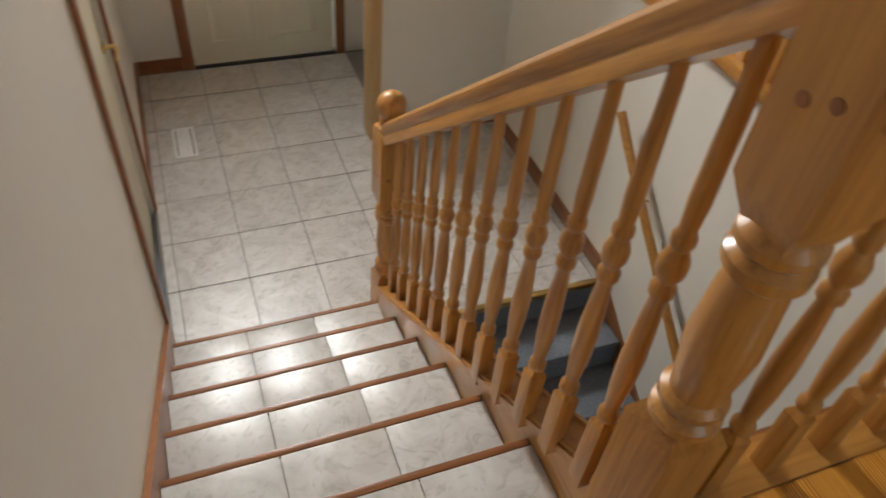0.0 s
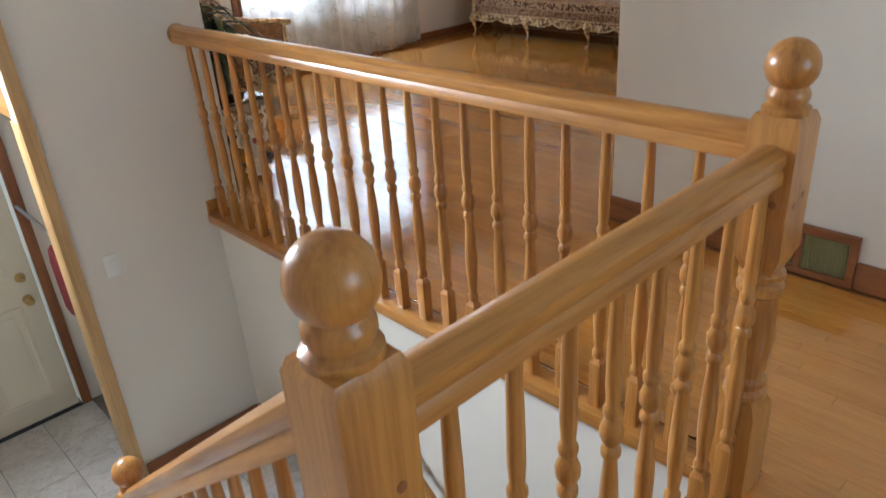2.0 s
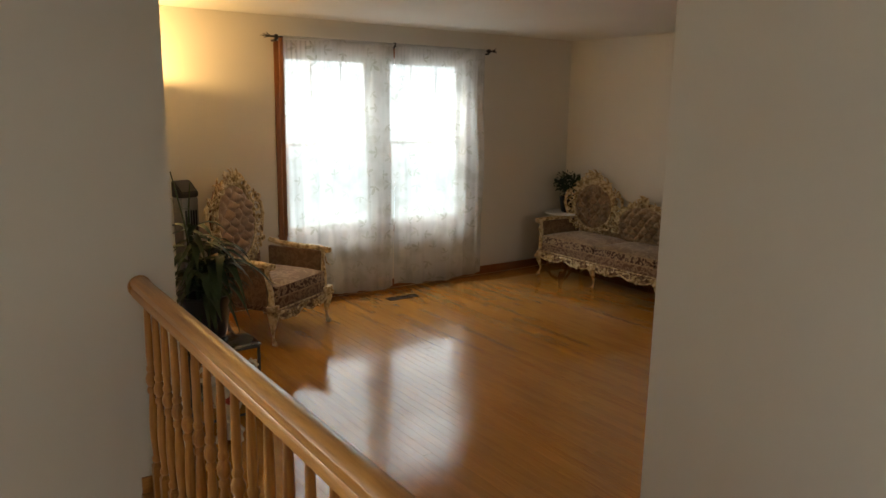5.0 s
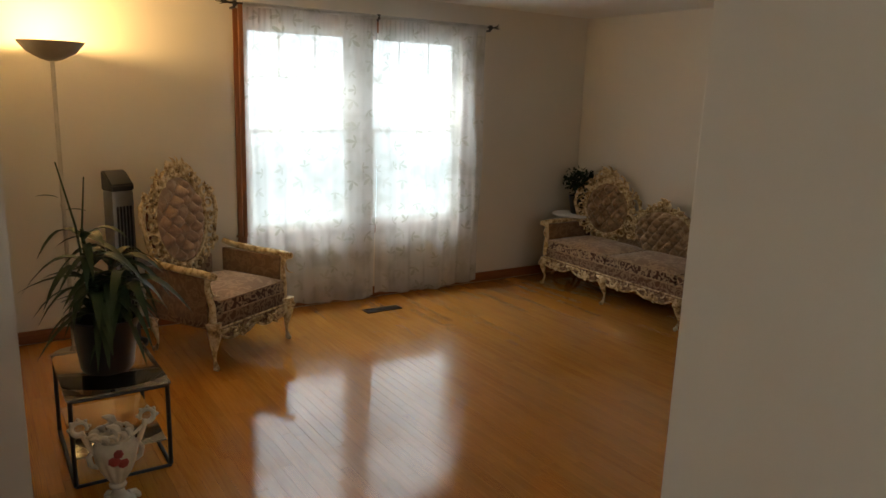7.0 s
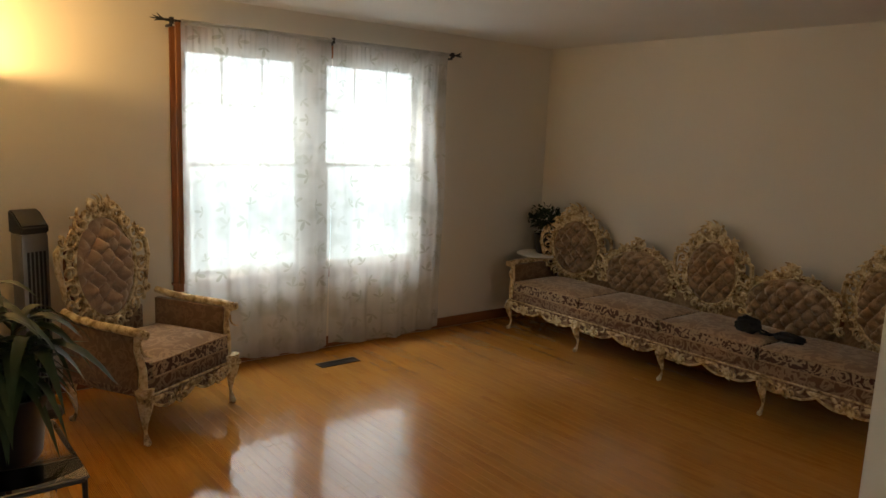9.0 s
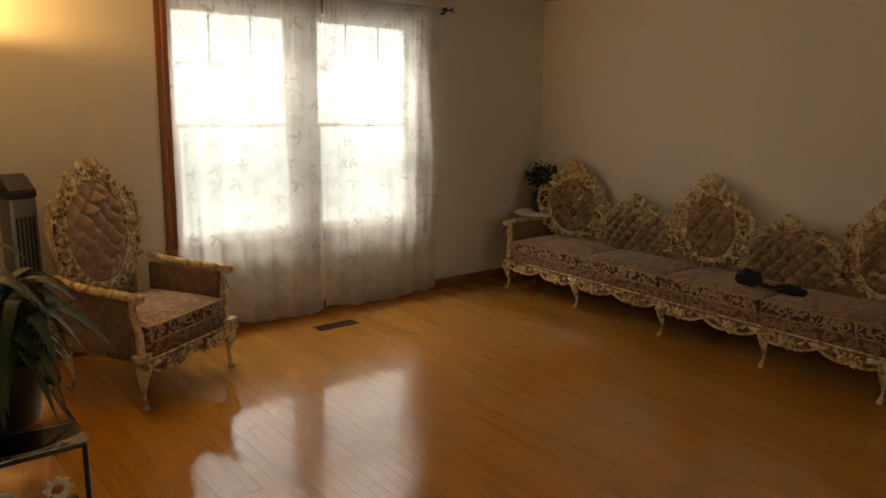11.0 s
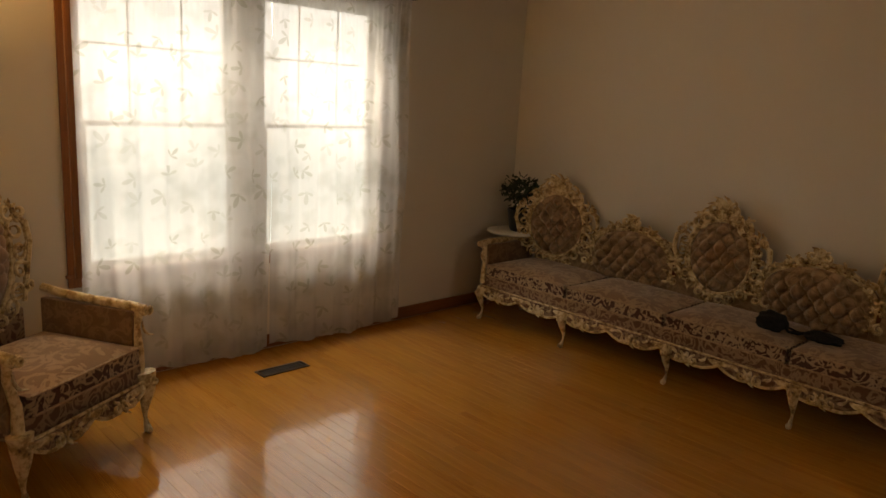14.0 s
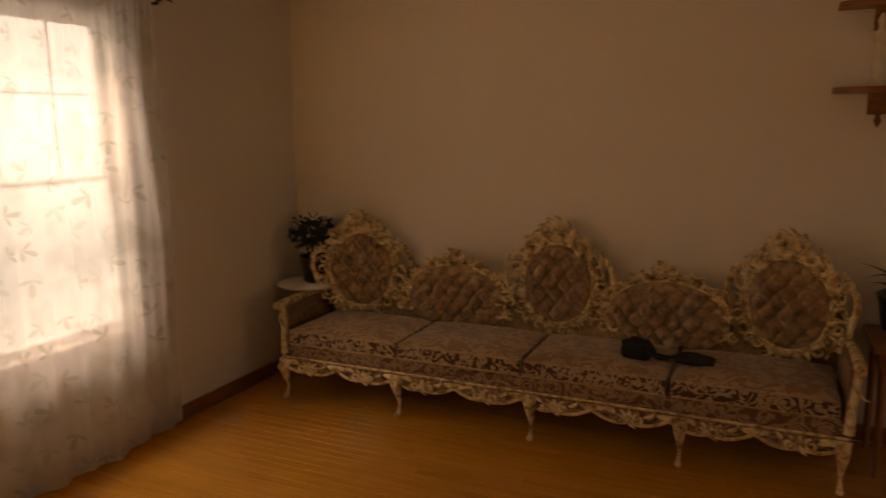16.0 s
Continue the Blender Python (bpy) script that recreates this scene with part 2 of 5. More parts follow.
def backdrop_paint(name):
    """Pale overcast sky over a soft band of far trees and lawn."""
    m, n, l, b = mat(name, 1.0)
    c = n.new("ShaderNodeTexCoord")
    s = n.new("ShaderNodeSeparateXYZ")
    l.new(c.outputs["Object"], s.inputs[0])
    t = node(n, "ShaderNodeTexNoise", Scale=1.1, Detail=5.0, Roughness=0.6)
    l.new(c.outputs["Object"], t.inputs["Vector"])
    add = n.new("ShaderNodeMath")
    add.operation = "MULTIPLY_ADD"
    add.inputs[1].default_value = 2.2
    l.new(t.outputs["Fac"], add.inputs[0])
    l.new(s.outputs["Z"], add.inputs[2])
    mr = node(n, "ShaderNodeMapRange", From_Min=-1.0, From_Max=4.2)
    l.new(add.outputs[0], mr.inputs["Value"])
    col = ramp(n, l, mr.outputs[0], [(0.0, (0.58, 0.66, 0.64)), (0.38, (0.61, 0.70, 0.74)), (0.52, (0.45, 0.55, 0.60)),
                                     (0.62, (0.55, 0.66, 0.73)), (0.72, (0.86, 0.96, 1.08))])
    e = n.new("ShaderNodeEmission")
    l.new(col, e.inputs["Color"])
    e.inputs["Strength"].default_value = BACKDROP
    l.new(e.outputs[0], n["Material Output"].inputs["Surface"])
    return m


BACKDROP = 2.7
OAK_D, OAK_L = (0.27, 0.096, 0.020), (0.51, 0.240, 0.055)
oak_x = wood("oak_along_x", OAK_D, OAK_L, 0, 0.32, coat=0.2)
oak_y = wood("oak_along_y", OAK_D, OAK_L, 1, 0.3, coat=0.3)
oak_z = wood("oak_upright", OAK_D, OAK_L, 2, 0.3, coat=0.3)
plank_oak = wood("floor_oak", (0.46, 0.18, 0.024), (0.62, 0.28, 0.046), 1, 0.10, tone=0.15, coat=0.9, wavy=True, figure=0.9)
plank_oak_field = wood("floor_oak_field", (0.46, 0.18, 0.024), (0.62, 0.28, 0.046), 1, 0.10, shift="island", tone=0.11, coat=0.9, wavy=True, figure=0.7)
trim_x = wood("trim_along_x", (0.16, 0.055, 0.02), (0.30, 0.115, 0.04), 0, 0.35)
trim_y = wood("trim_along_y", (0.16, 0.055, 0.02), (0.30, 0.115, 0.04), 1, 0.35)
trim_z = wood("trim_upright", (0.16, 0.055, 0.02), (0.30, 0.115, 0.04), 2, 0.35)
pale_trim = wood("pale_trim", (0.40, 0.23, 0.085), (0.56, 0.36, 0.16), 2, 0.45)
wall_paint = plaster("wall_paint", (0.74, 0.70, 0.63))
ceiling_paint = plaster("ceiling_paint", (0.80, 0.79, 0.76), bumpy=0.5)
door_paint = plaster("door_paint", (0.76, 0.70, 0.55), 0.45, 0.03)
white_paint = plaster("white_paint", (0.80, 0.80, 0.78), 0.4, 0.03)
grout = plain("grout", (0.24, 0.22, 0.20), 0.9)
tile_marble = marble("marble_tile", "object")
carpet = plain("blue_grey_carpet", (0.20, 0.22, 0.25), 0.95, vary=0.35, scale=120.0, spec=0.1)
brass = plain("brass", (0.62, 0.42, 0.16), 0.3, 1.0)
chrome = plain("dark_chrome", (0.35, 0.35, 0.36), 0.3, 1.0)
iron = plain("black_metal", (0.02, 0.02, 0.022), 0.4)
black_plastic = plain("black_plastic", (0.015, 0.015, 0.017), 0.35)
silver_plastic = plain("silver_plastic", (0.25, 0.255, 0.26), 0.35, 0.5)
carved = gilded("gilded_cream_paint")
velvet = brocade("tufted_velvet", (0.38, 0.25, 0.145), (0.50, 0.35, 0.215), 9.0)
damask = brocade("damask_edge", (0.085, 0.034, 0.02), (0.47, 0.35, 0.225), 14.0, 0.47)
band_cloth = brocade("brocade_band", (0.17, 0.085, 0.045), (0.37, 0.25, 0.155), 13.0, 0.47)
seat_cloth = brocade("seat_velvet", (0.27, 0.155, 0.075), (0.43, 0.28, 0.155), 8.0)
chair_velvet = brocade("chair_velvet", (0.50, 0.345, 0.24), (0.57, 0.405, 0.285), 9.0)
arm_cloth = brocade("arm_cloth", (0.20, 0.115, 0.058), (0.27, 0.165, 0.09), 11.0)
voile = sheer("voile")
glass = clear_glass("window_glass")
shelf_glass = clear_glass("shelf_glass")
leaf_green = plain("leaf_green", (0.045, 0.085, 0.03), 0.45, vary=0.5, scale=9.0)
bush_green = plain("bush_green", (0.022, 0.05, 0.02), 0.55, vary=0.5, scale=30.0)
soil = plain("potting_soil", (0.03, 0.02, 0.013), 0.95, vary=0.5, scale=60.0)
porcelain = plain("cream_porcelain", (0.78, 0.72, 0.58), 0.25, vary=0.2, scale=20.0)
rose_paint = plain("rose_glaze", (0.42, 0.06, 0.05), 0.35, vary=0.4, scale=40.0)
red_cloth = plain("red_cloth", (0.24, 0.02, 0.025), 0.9, vary=0.4, scale=30.0)
cord_black = plain("black_fabric", (0.012, 0.012, 0.013), 0.8, vary=0.5, scale=70.0)
grille_green = plain("brass_green_grille", (0.30, 0.32, 0.16), 0.45, 0.4)
bowl_glow = glowing("lit_lamp_inside", (1.0, 0.80, 0.48), 14.0)
bowl_paint = plain("taupe_lamp_shade", (0.36, 0.31, 0.25), 0.45)
cream_metal = plain("cream_lamp_pole", (0.60, 0.56, 0.48), 0.35, 0.3)
seen_sky = backdrop_paint("overcast_distance")

# ---- shapes ----


def box(bm, x0, y0, z0, x1, y1, z1, bevel=0.0):
    r = bmesh.ops.create_cube(bm, size=1.0, matrix=Matrix.LocRotScale(((x0 + x1) / 2, (y0 + y1) / 2, (z0 + z1) / 2), None, (abs(x1 - x0), abs(y1 - y0), abs(z1 - z0))))
    if bevel:
        edges = list({e for v in r["verts"] for e in v.link_edges})
        bmesh.ops.bevel(bm, geom=edges, offset=bevel, segments=2, affect="EDGES", profile=0.6)
    return r["verts"]


def lathe(bm, profile, segments=16, m=None):
    """Turns (radius, z) rows about z."""
    rings = []
    for r, z in profile:
        ring = [bm.verts.new((r * math.cos(2 * math.pi * k / segments), r * math.sin(2 * math.pi * k / segments), z)) for k in range(segments)]
        rings.append(ring)
    for a, b in zip(rings, rings[1:]):
        for k in range(segments):
            bm.faces.new((a[k], a[(k + 1) % segments], b[(k + 1) % segments], b[k]))
    bm.faces.new(rings[0][::-1]), bm.faces.new(rings[-1])
    if m is not None:
        bmesh.ops.transform(bm, matrix=m, verts=[v for ring in rings for v in ring])


def tube(bm, points, radius, sides=6, flat=1.0):
    """A round bar along points; radius may be a number or one per point."""
    pts = [Vector(p) for p in points]
    rad = radius if isinstance(radius, (list, tuple)) else [radius] * len(pts)
    rings, side = [], None
    for k, p in enumerate(pts):
        d = (pts[min(k + 1, len(pts) - 1)] - pts[max(k - 1, 0)]).normalized()
        if side is None:
            side = d.orthogonal().normalized()
        side = (side - d * side.dot(d)).normalized()
        up = d.cross(side)
        rings.append([bm.verts.new(p + (side * math.cos(2 * math.pi * j / sides) + up * math.sin(2 * math.pi * j / sides) * flat) * rad[k]) for j in range(sides)])
    for a, b in zip(rings, rings[1:]):
        for j in range(sides):
            bm.faces.new((a[j], a[(j + 1) % sides], b[(j + 1) % sides], b[j]))
    bm.faces.new(rings[0][::-1]), bm.faces.new(rings[-1])


def extrude_profile(bm, outline, y0, y1, axis="y"):
    """A prism of the closed outline (two coordinates) between two stations of the axis."""
    def at(u, v, w):
        return {"y": (u, w, v), "x": (w, u, v), "z": (u, v, w)}[axis]
    a = [bm.verts.new(at(u, v, y0)) for u, v in outline]
    b = [bm.verts.new(at(u, v, y1)) for u, v in outline]
    n = len(outline)
    for k in range(n):
        bm.faces.new((a[k], a[(k + 1) % n], b[(k + 1) % n], b[k]))
    bm.faces.new(a[::-1]), bm.faces.new(b)


def mesh_of(name, bm, material, smooth=True):
    bmesh.ops.recalc_face_normals(bm, faces=bm.faces)
    me = bpy.data.meshes.new(name)
    bm.to_mesh(me)
    bm.free()
    me.materials.append(material)
    if smooth:
        me.shade_smooth()
        me.set_sharp_from_angle(angle=radians(38))
    return me


def part(name, bm, material, parent, label="", m=None, smooth=True):
    o = new(name, mesh_of(name, bm, material, smooth))
    o.parent = parent
    if m is not None:
        o.matrix_basis = m
    if label:
        tagged(o, label)
    return o


def thing(name, m, label, category, group=""):
    return tagged(put(new(name), m), label, category, group)


def put(o, m):
    o.matrix_basis = m
    return o


def structure(name, bm, material, label, category="", smooth=False):
    return tagged(new(name, mesh_of(name, bm, material, smooth)), label, category or name.split("_")[0], kind="structure")


# ---- setting ----
LAND, CEIL = -1.40, 2.44       # landing level, ceiling level
LEFT, EAST, FRONT, COUCH = -2.05, 1.245, 4.74, 5.12
RISE, RUN, TOP_Y = 0.175, 0.251, -1.026

bm = bmesh.new()
box(bm, LEFT - 0.12, -3.5, -2.8, LEFT, 0.95, CEIL)
box(bm, LEFT - 0.12, 0.95, 0.66, LEFT, 1.78, CEIL)
box(bm, LEFT - 0.12, 1.78, -2.8, LEFT, 3.24, CEIL)
structure("wall_west", bm, wall_paint, "smooth off-white painted wall beside the stairs and landing", "wall")
bm = bmesh.new()
box(bm, LEFT - 0.2, 0.95, LAND - 0.2, LEFT - 0.12, 1.78, 0.66)
structure("wall_closet_back", bm, wall_paint, "plain wall behind the closed side door", "wall")

bm = bmesh.new()
box(bm, -0.80, 2.12, LAND, 0.15, 2.24, CEIL)
structure("wall_switch", bm, wall_paint, "off-white painted wall facing the stairwell", "wall")
bm = bmesh.new()
box(bm, 0.03, 2.24, -2.8, 0.15, FRONT + 0.15, CEIL)
structure("wall_lamp_side", bm, wall_paint, "off-white living room side wall behind the lamp", "wall")
# wall over the closet opening, coloured orange-brown with the oak material
bm = bmesh.new()
box(bm, -0.80, 2.24, 0.70, -0.70, 3.12, CEIL)
structure("wall_closet_head", bm, oak_y, "orange-brown wall above the coat closet opening", "wall")

# front door wall with the door opening and a transom
bm = bmesh.new()
box(bm, LEFT, 3.12, LAND, -1.69, 3.24, 0.66)
box(bm, -0.76, 3.12, LAND, 0.03, 3.24, 0.66)
box(bm, LEFT, 3.12, 0.66, 0.03, 3.24, 1.32)
box(bm, LEFT, 3.12, 2.18, 0.03, 3.24, CEIL)
box(bm, LEFT, 3.12, 1.32, -1.92, 3.24, 2.18)
box(bm, -1.27, 3.12, 1.32, 0.03, 3.24, 2.18)
structure("wall_door", bm, wall_paint, "off-white wall round the front door", "wall")
bm = bmesh.new()
box(bm, -1.94, 3.26, 1.30, -1.25, 3.265, 2.20)
o = structure("window_transom", bm, glass, "clear pane above the front door", "window")
o.visible_shadow = False

# wall under the living room floor, along the basement stairs
bm = bmesh.new()
box(bm, 0.0, -3.4, -2.8, 0.12, 2.12, -0.051)
structure("wall_stairwell", bm, wall_paint, "off-white wall below the living room floor edge", "wall")
bm = bmesh.new()
box(bm, -1.22, -3.4, -2.8, -1.17, 0.70, -1.45)
structure("wall_stair_divider", bm, wall_paint, "plain wall below the upper stairs", "wall")
bm = bmesh.new()
box(bm, -2.15, -3.5, -2.95, 0.16, 2.2, -2.8)
structure("floor_basement", bm, carpet, "dark carpeted basement floor", "floor")

# hall wall with its free end towards the living room
bm = bmesh.new()
box(bm, EAST, -3.5, 0.0, EAST + 0.12, 0.395, CEIL, 0.004)
structure("wall_hall", bm, wall_paint, "off-white hall wall ending at the living room", "wall")
bm = bmesh.new()
box(bm, COUCH, -3.5, -0.1, COUCH + 0.15, FRONT + 0.15, CEIL)
structure("wall_sofa", bm, wall_paint, "off-white living room wall behind the sofa", "wall")
bm = bmesh.new()
WX0, WXA, WXB, WX1, WZ0, WZ1 = 1.80, 2.66, 2.83, 3.69, 0.62, 2.15
box(bm, 0.15, FRONT, -0.1, WX0, FRONT + 0.15, CEIL)
box(bm, WX1, FRONT, -0.1, COUCH, FRONT + 0.15, CEIL)
box(bm, WX0, FRONT, -0.1, WX1, FRONT + 0.15, WZ0)
box(bm, WX0, FRONT, WZ1, WX1, FRONT + 0.15, CEIL)
structure("wall_window", bm, wall_paint, "off-white living room wall with the wide window", "wall")
bm = bmesh.new()
for x0, x1 in ((LEFT, -1.15), (0.15, 1.25), (1.37, 2.7), (4.1, COUCH)):
    box(bm, x0, -3.5, -0.1, x1, -3.35, CEIL)
for x0, x1 in ((-1.15, 0.15), (2.7, 4.1)):
    box(bm, x0, -3.5, -0.1, x1, -3.35, 0.95)
    box(bm, x0, -3.5, 2.05, x1, -3.35, CEIL)
structure("wall_back", bm, wall_paint, "plain back wall with two windows behind the walk", "wall")
bm = bmesh.new()
box(bm, LEFT - 0.12, -3.5, CEIL, COUCH + 0.15, FRONT + 0.15, CEIL + 0.12)
structure("ceiling", bm, ceiling_paint, "white lightly textured ceiling", "ceiling")

# floor slabs
bm = bmesh.new()
box(bm, LEFT, -3.4, -0.22, -1.17, TOP_Y - 0.02, -0.008)
box(bm, -1.17, -3.4, -0.22, 0.0, -0.80, -0.008)
box(bm, 0.12, -3.4, -0.22, COUCH, 2.12, -0.008)
box(bm, 0.15, 2.12, -0.22, COUCH, FRONT, -0.008)
floor = structure("floor", bm, trim_y, "glossy honey-coloured oak strip floor", "floor")
bm = bmesh.new()
box(bm, LEFT, 0.72, LAND - 0.2, -1.15, 3.12, LAND - 0.006)
box(bm, -1.15, 0.71, LAND - 0.2, 0.0, 2.12, LAND - 0.006)
box(bm, -1.15, 2.12, LAND - 0.2, 0.03, 3.12, LAND - 0.006)
landing = structure("floor_landing", bm, grout, "landing floor of grey-beige marbled square tiles with dark joints", "floor")
bm = bmesh.new()
box(bm, -60, 3.25, -1.5, 60, 140, -1.4)
structure("ground", bm, bush_green, "lawn outside the house", "ground")
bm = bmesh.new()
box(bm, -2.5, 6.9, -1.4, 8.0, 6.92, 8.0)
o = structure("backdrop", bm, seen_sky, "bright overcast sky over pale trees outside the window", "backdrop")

# ---- trim ----


def skirting(name, x0, y0, x1, y1, z0, height, material, label="brown stained wooden baseboard"):
    bm = bmesh.new()
    box(bm, x0, y0, z0, x1, y1, z0 + height, 0.003)
    return structure(name, bm, material, label, "baseboard", True)


skirting("baseboard_window", 0.152, FRONT - 0.016, COUCH - 0.002, FRONT - 0.001, 0.001, 0.085, trim_x)
skirting("baseboard_sofa", COUCH - 0.016, -3.3, COUCH - 0.001, FRONT - 0.018, 0.001, 0.085, trim_y)
skirting("baseboard_lamp", 0.151, 2.25, 0.166, FRONT - 0.018, 0.001, 0.085, trim_y)
skirting("baseboard_hall_far", EAST - 0.016, -0.288, EAST - 0.001, 0.393, 0.001, 0.115, trim_y)
skirting("baseboard_hall_near", EAST - 0.016, -3.3, EAST - 0.001, -0.732, 0.001, 0.115, trim_y)
skirting("baseboard_hall_end", EAST, 0.396, EAST + 0.12, 0.409, 0.001, 0.115, trim_x)
skirting("baseboard_landing", -0.016, 0.725, -0.001, 2.098, LAND + 0.001, 0.09, trim_y)
skirting("baseboard_switch", -0.745, 2.104, -0.018, 2.098, LAND + 0.001, 0.09, trim_x)
skirting("baseboard_west", LEFT + 0.001, 1.85, LEFT + 0.015, 3.115, LAND + 0.001, 0.09, trim_y)
skirting("baseboard_door", LEFT + 0.017, 3.105, -1.762, 3.119, LAND + 0.001, 0.09, trim_x)
bm = bmesh.new()
box(bm, -0.812, 2.098, LAND + 0.001, -0.75, 2.119, CEIL - 0.002, 0.003)
box(bm, -0.814, 2.121, LAND + 0.001, -0.801, 2.23, 0.70, 0.003)
structure("trim_closet_corner", bm, pale_trim, "pale wooden casing on the wall corner by the coat closet", "trim", True)

# floor register and return grille


def return_grille():
    g = thing("vent_grille", pose(EAST - 0.001, -0.51, 0.0), "wood-framed low return vent with two greenish brass grilles", "vent")
    bm = bmesh.new()
    for y0, y1, z0, z1 in ((-0.22, 0.22, 0.185, 0.22), (-0.22, 0.22, 0.002, 0.03), (-0.22, -0.19, 0.03, 0.185), (0.19, 0.22, 0.03, 0.185), (-0.014, 0.014, 0.03, 0.185)):
        box(bm, -0.024, y0, z0, 0, y1, z1, 0.002)
    part("frame", bm, trim_y, g)
    for y0 in (-0.19, 0.014):
        bm = bmesh.new()
        box(bm, -0.008, y0, 0.03, -0.002, y0 + 0.176, 0.185)
        part("grille_panel", bm, grille_green, g)
        bm = bmesh.new()
        for k in range(12):
            y = y0 + 0.010 + k * 0.0135
            box(bm, -0.014, y, 0.032, -0.009, y + 0.004, 0.183)
        part("grille", bm, grille_green, g)


def floor_register(name, x, y, z, w, d, material, label):
    r = thing(name, pose(x, y, z), label, "vent")
    bm = bmesh.new()
    for a in ((-w / 2, -d / 2, w / 2, -d / 2 + 0.014), (-w / 2, d / 2 - 0.014, w / 2, d / 2), (-w / 2, -d / 2 + 0.014, -w / 2 + 0.014, d / 2 - 0.014), (w / 2 - 0.014, -d / 2 + 0.014, w / 2, d / 2 - 0.014)):
        box(bm, a[0], a[1], 0.0, a[2], a[3], 0.006, 0.001)
    part("frame", bm, material, r)
    bm = bmesh.new()
    box(bm, -w / 2 + 0.014, -d / 2 + 0.014, 0.0, w / 2 - 0.014, d / 2 - 0.014, 0.0015)
    part("backing", bm, iron, r)
    n = 12
    for k in range(n):
        bm = bmesh.new()
        x0 = -w / 2 + 0.02 + k * (w - 0.04) / n
        box(bm, x0, -d / 2 + 0.014, 0.0016, x0 + 0.006, d / 2 - 0.014, 0.005)
        part("slat", bm, material, r)


return_grille()
floor_register("floor_register", 2.74, 4.36, 0.0005, 0.31, 0.10, plain("bronze_register", (0.10, 0.06, 0.035), 0.4, 0.6), "bronze slotted floor register in front of the curtain")
floor_register("landing_register", -1.84, 2.33, LAND + 0.0005, 0.12, 0.28, white_paint, "cream slotted floor register on the landing tiles")

# ---- stairs ----
stairs = thing("staircase", pose(0, 0, 0), "eight-step staircase with marbled tile treads and wooden nosings", "staircase")
SX0, SX1 = LEFT + 0.022, -1.172
for i in range(1, 9):
    y0, z = TOP_Y + RUN * (i - 1), -RISE * i
    bm = bmesh.new()
    box(bm, SX0, y0 - 0.012, z, SX1, y0 - 0.002, z + RISE - 0.026)
    part("riser", bm, white_paint, stairs, "pale painted riser")
    bm = bmesh.new()
    box(bm, SX0, y0 - 0.006, z + RISE - 0.026, SX1, y0 + 0.014, z + RISE + (0.001 if i > 1 else 0.0), 0.005)
    part("nosing", bm, trim_x, stairs, "rounded brown wooden nosing")
    if i == 8:
        continue
    bm = bmesh.new()
    box(bm, SX0, y0 - 0.002, z - 0.03, SX1, y0 + RUN - 0.018, z - 0.007)
    part("tread", bm, grout, stairs)
    for x0, x1 in ((SX0, -1.74), (-1.737, -1.46), (-1.457, SX1)):
        bm = bmesh.new()
        box(bm, x0, y0 + 0.0, z - 0.007, x1, y0 + RUN - 0.008, z, 0.001)
        part("tile", bm, tile_marble, stairs)


def slope_board(name, x0, x1, lift, depth, y0, y1, material, label):
    k = -RISE / RUN
    bm = bmesh.new()
    za, zb = (y0 - TOP_Y) * k, (y1 - TOP_Y) * k
    extrude_profile(bm, [(y0, za + lift - depth), (y1, max(zb + lift - depth, LAND + 0.001)), (y1, zb + lift), (y0, za + lift)], x0, x1, "x")
    return structure(name, bm, material, label, "trim")


slope_board("trim_skirt_west", LEFT + 0.001, LEFT + 0.02, 0.075, 0.32, TOP_Y - 0.05, 0.90, trim_y, "brown sloping skirt board along the stairs")
HEAD_Y = -0.81                 # where the stringer meets the head newel
slope_board("trim_stringer", -1.17, -1.09, 0.07, 0.36, HEAD_Y, 0.72, oak_y, "oak stringer below the stair balusters")


def cap_strip(bm, x0, x1, low, high):
    ends = [(y, (TOP_Y - y) * RISE / RUN) for y in (HEAD_Y, 0.72)]
    (ya, za), (yb, zb) = ends
    extrude_profile(bm, [(ya, za + low), (yb, zb + low), (yb, zb + high), (ya, za + high)], x0, x1, "x")


bm = bmesh.new()
cap_strip(bm, -1.190, -1.083, 0.072, 0.098)
structure("trim_stringer_cap", bm, oak_y, "moulded oak cap on the stringer", "trim")
bm = bmesh.new()
cap_strip(bm, -1.183, -1.174, 0.098, 0.110)
cap_strip(bm, -1.100, -1.090, 0.098, 0.110)
structure("trim_stringer_fillet", bm, oak_y, "oak fillets beside the stair balusters", "trim")

lower = thing("basement_staircase", pose(0, 0, 0), "narrow basement stairs covered in blue-grey carpet", "staircase")
for i in range(1, 9):
    y1, z = 0.71 - RUN * (i - 1), LAND - RISE * i
    bm = bmesh.new()
    box(bm, -1.16, y1 - RUN - 0.02, z - 0.03, -0.012, y1 - 0.005, z, 0.012)
    part("tread", bm, carpet, lower)
    bm = bmesh.new()
    box(bm, -1.16, y1 - 0.012, z, -0.012, y1, z + RISE - 0.03)
    part("riser", bm, carpet, lower)
bm = bmesh.new()
box(bm, -1.16, 0.695, LAND - 0.03, -0.012, 0.722, LAND + 0.004, 0.004)
part("nosing", bm, brass, lower, "brass edge strip")
bm = bmesh.new()
extrude_profile(bm, [(0.69, LAND - 0.24), (0.69, LAND + 0.02), (-1.0, LAND - 1.18), (-1.0, LAND - 1.44)], -0.011, -0.001, "x")
structure("trim_skirt_basement", bm, trim_y, "brown sloping skirt board down the basement stairs", "trim")

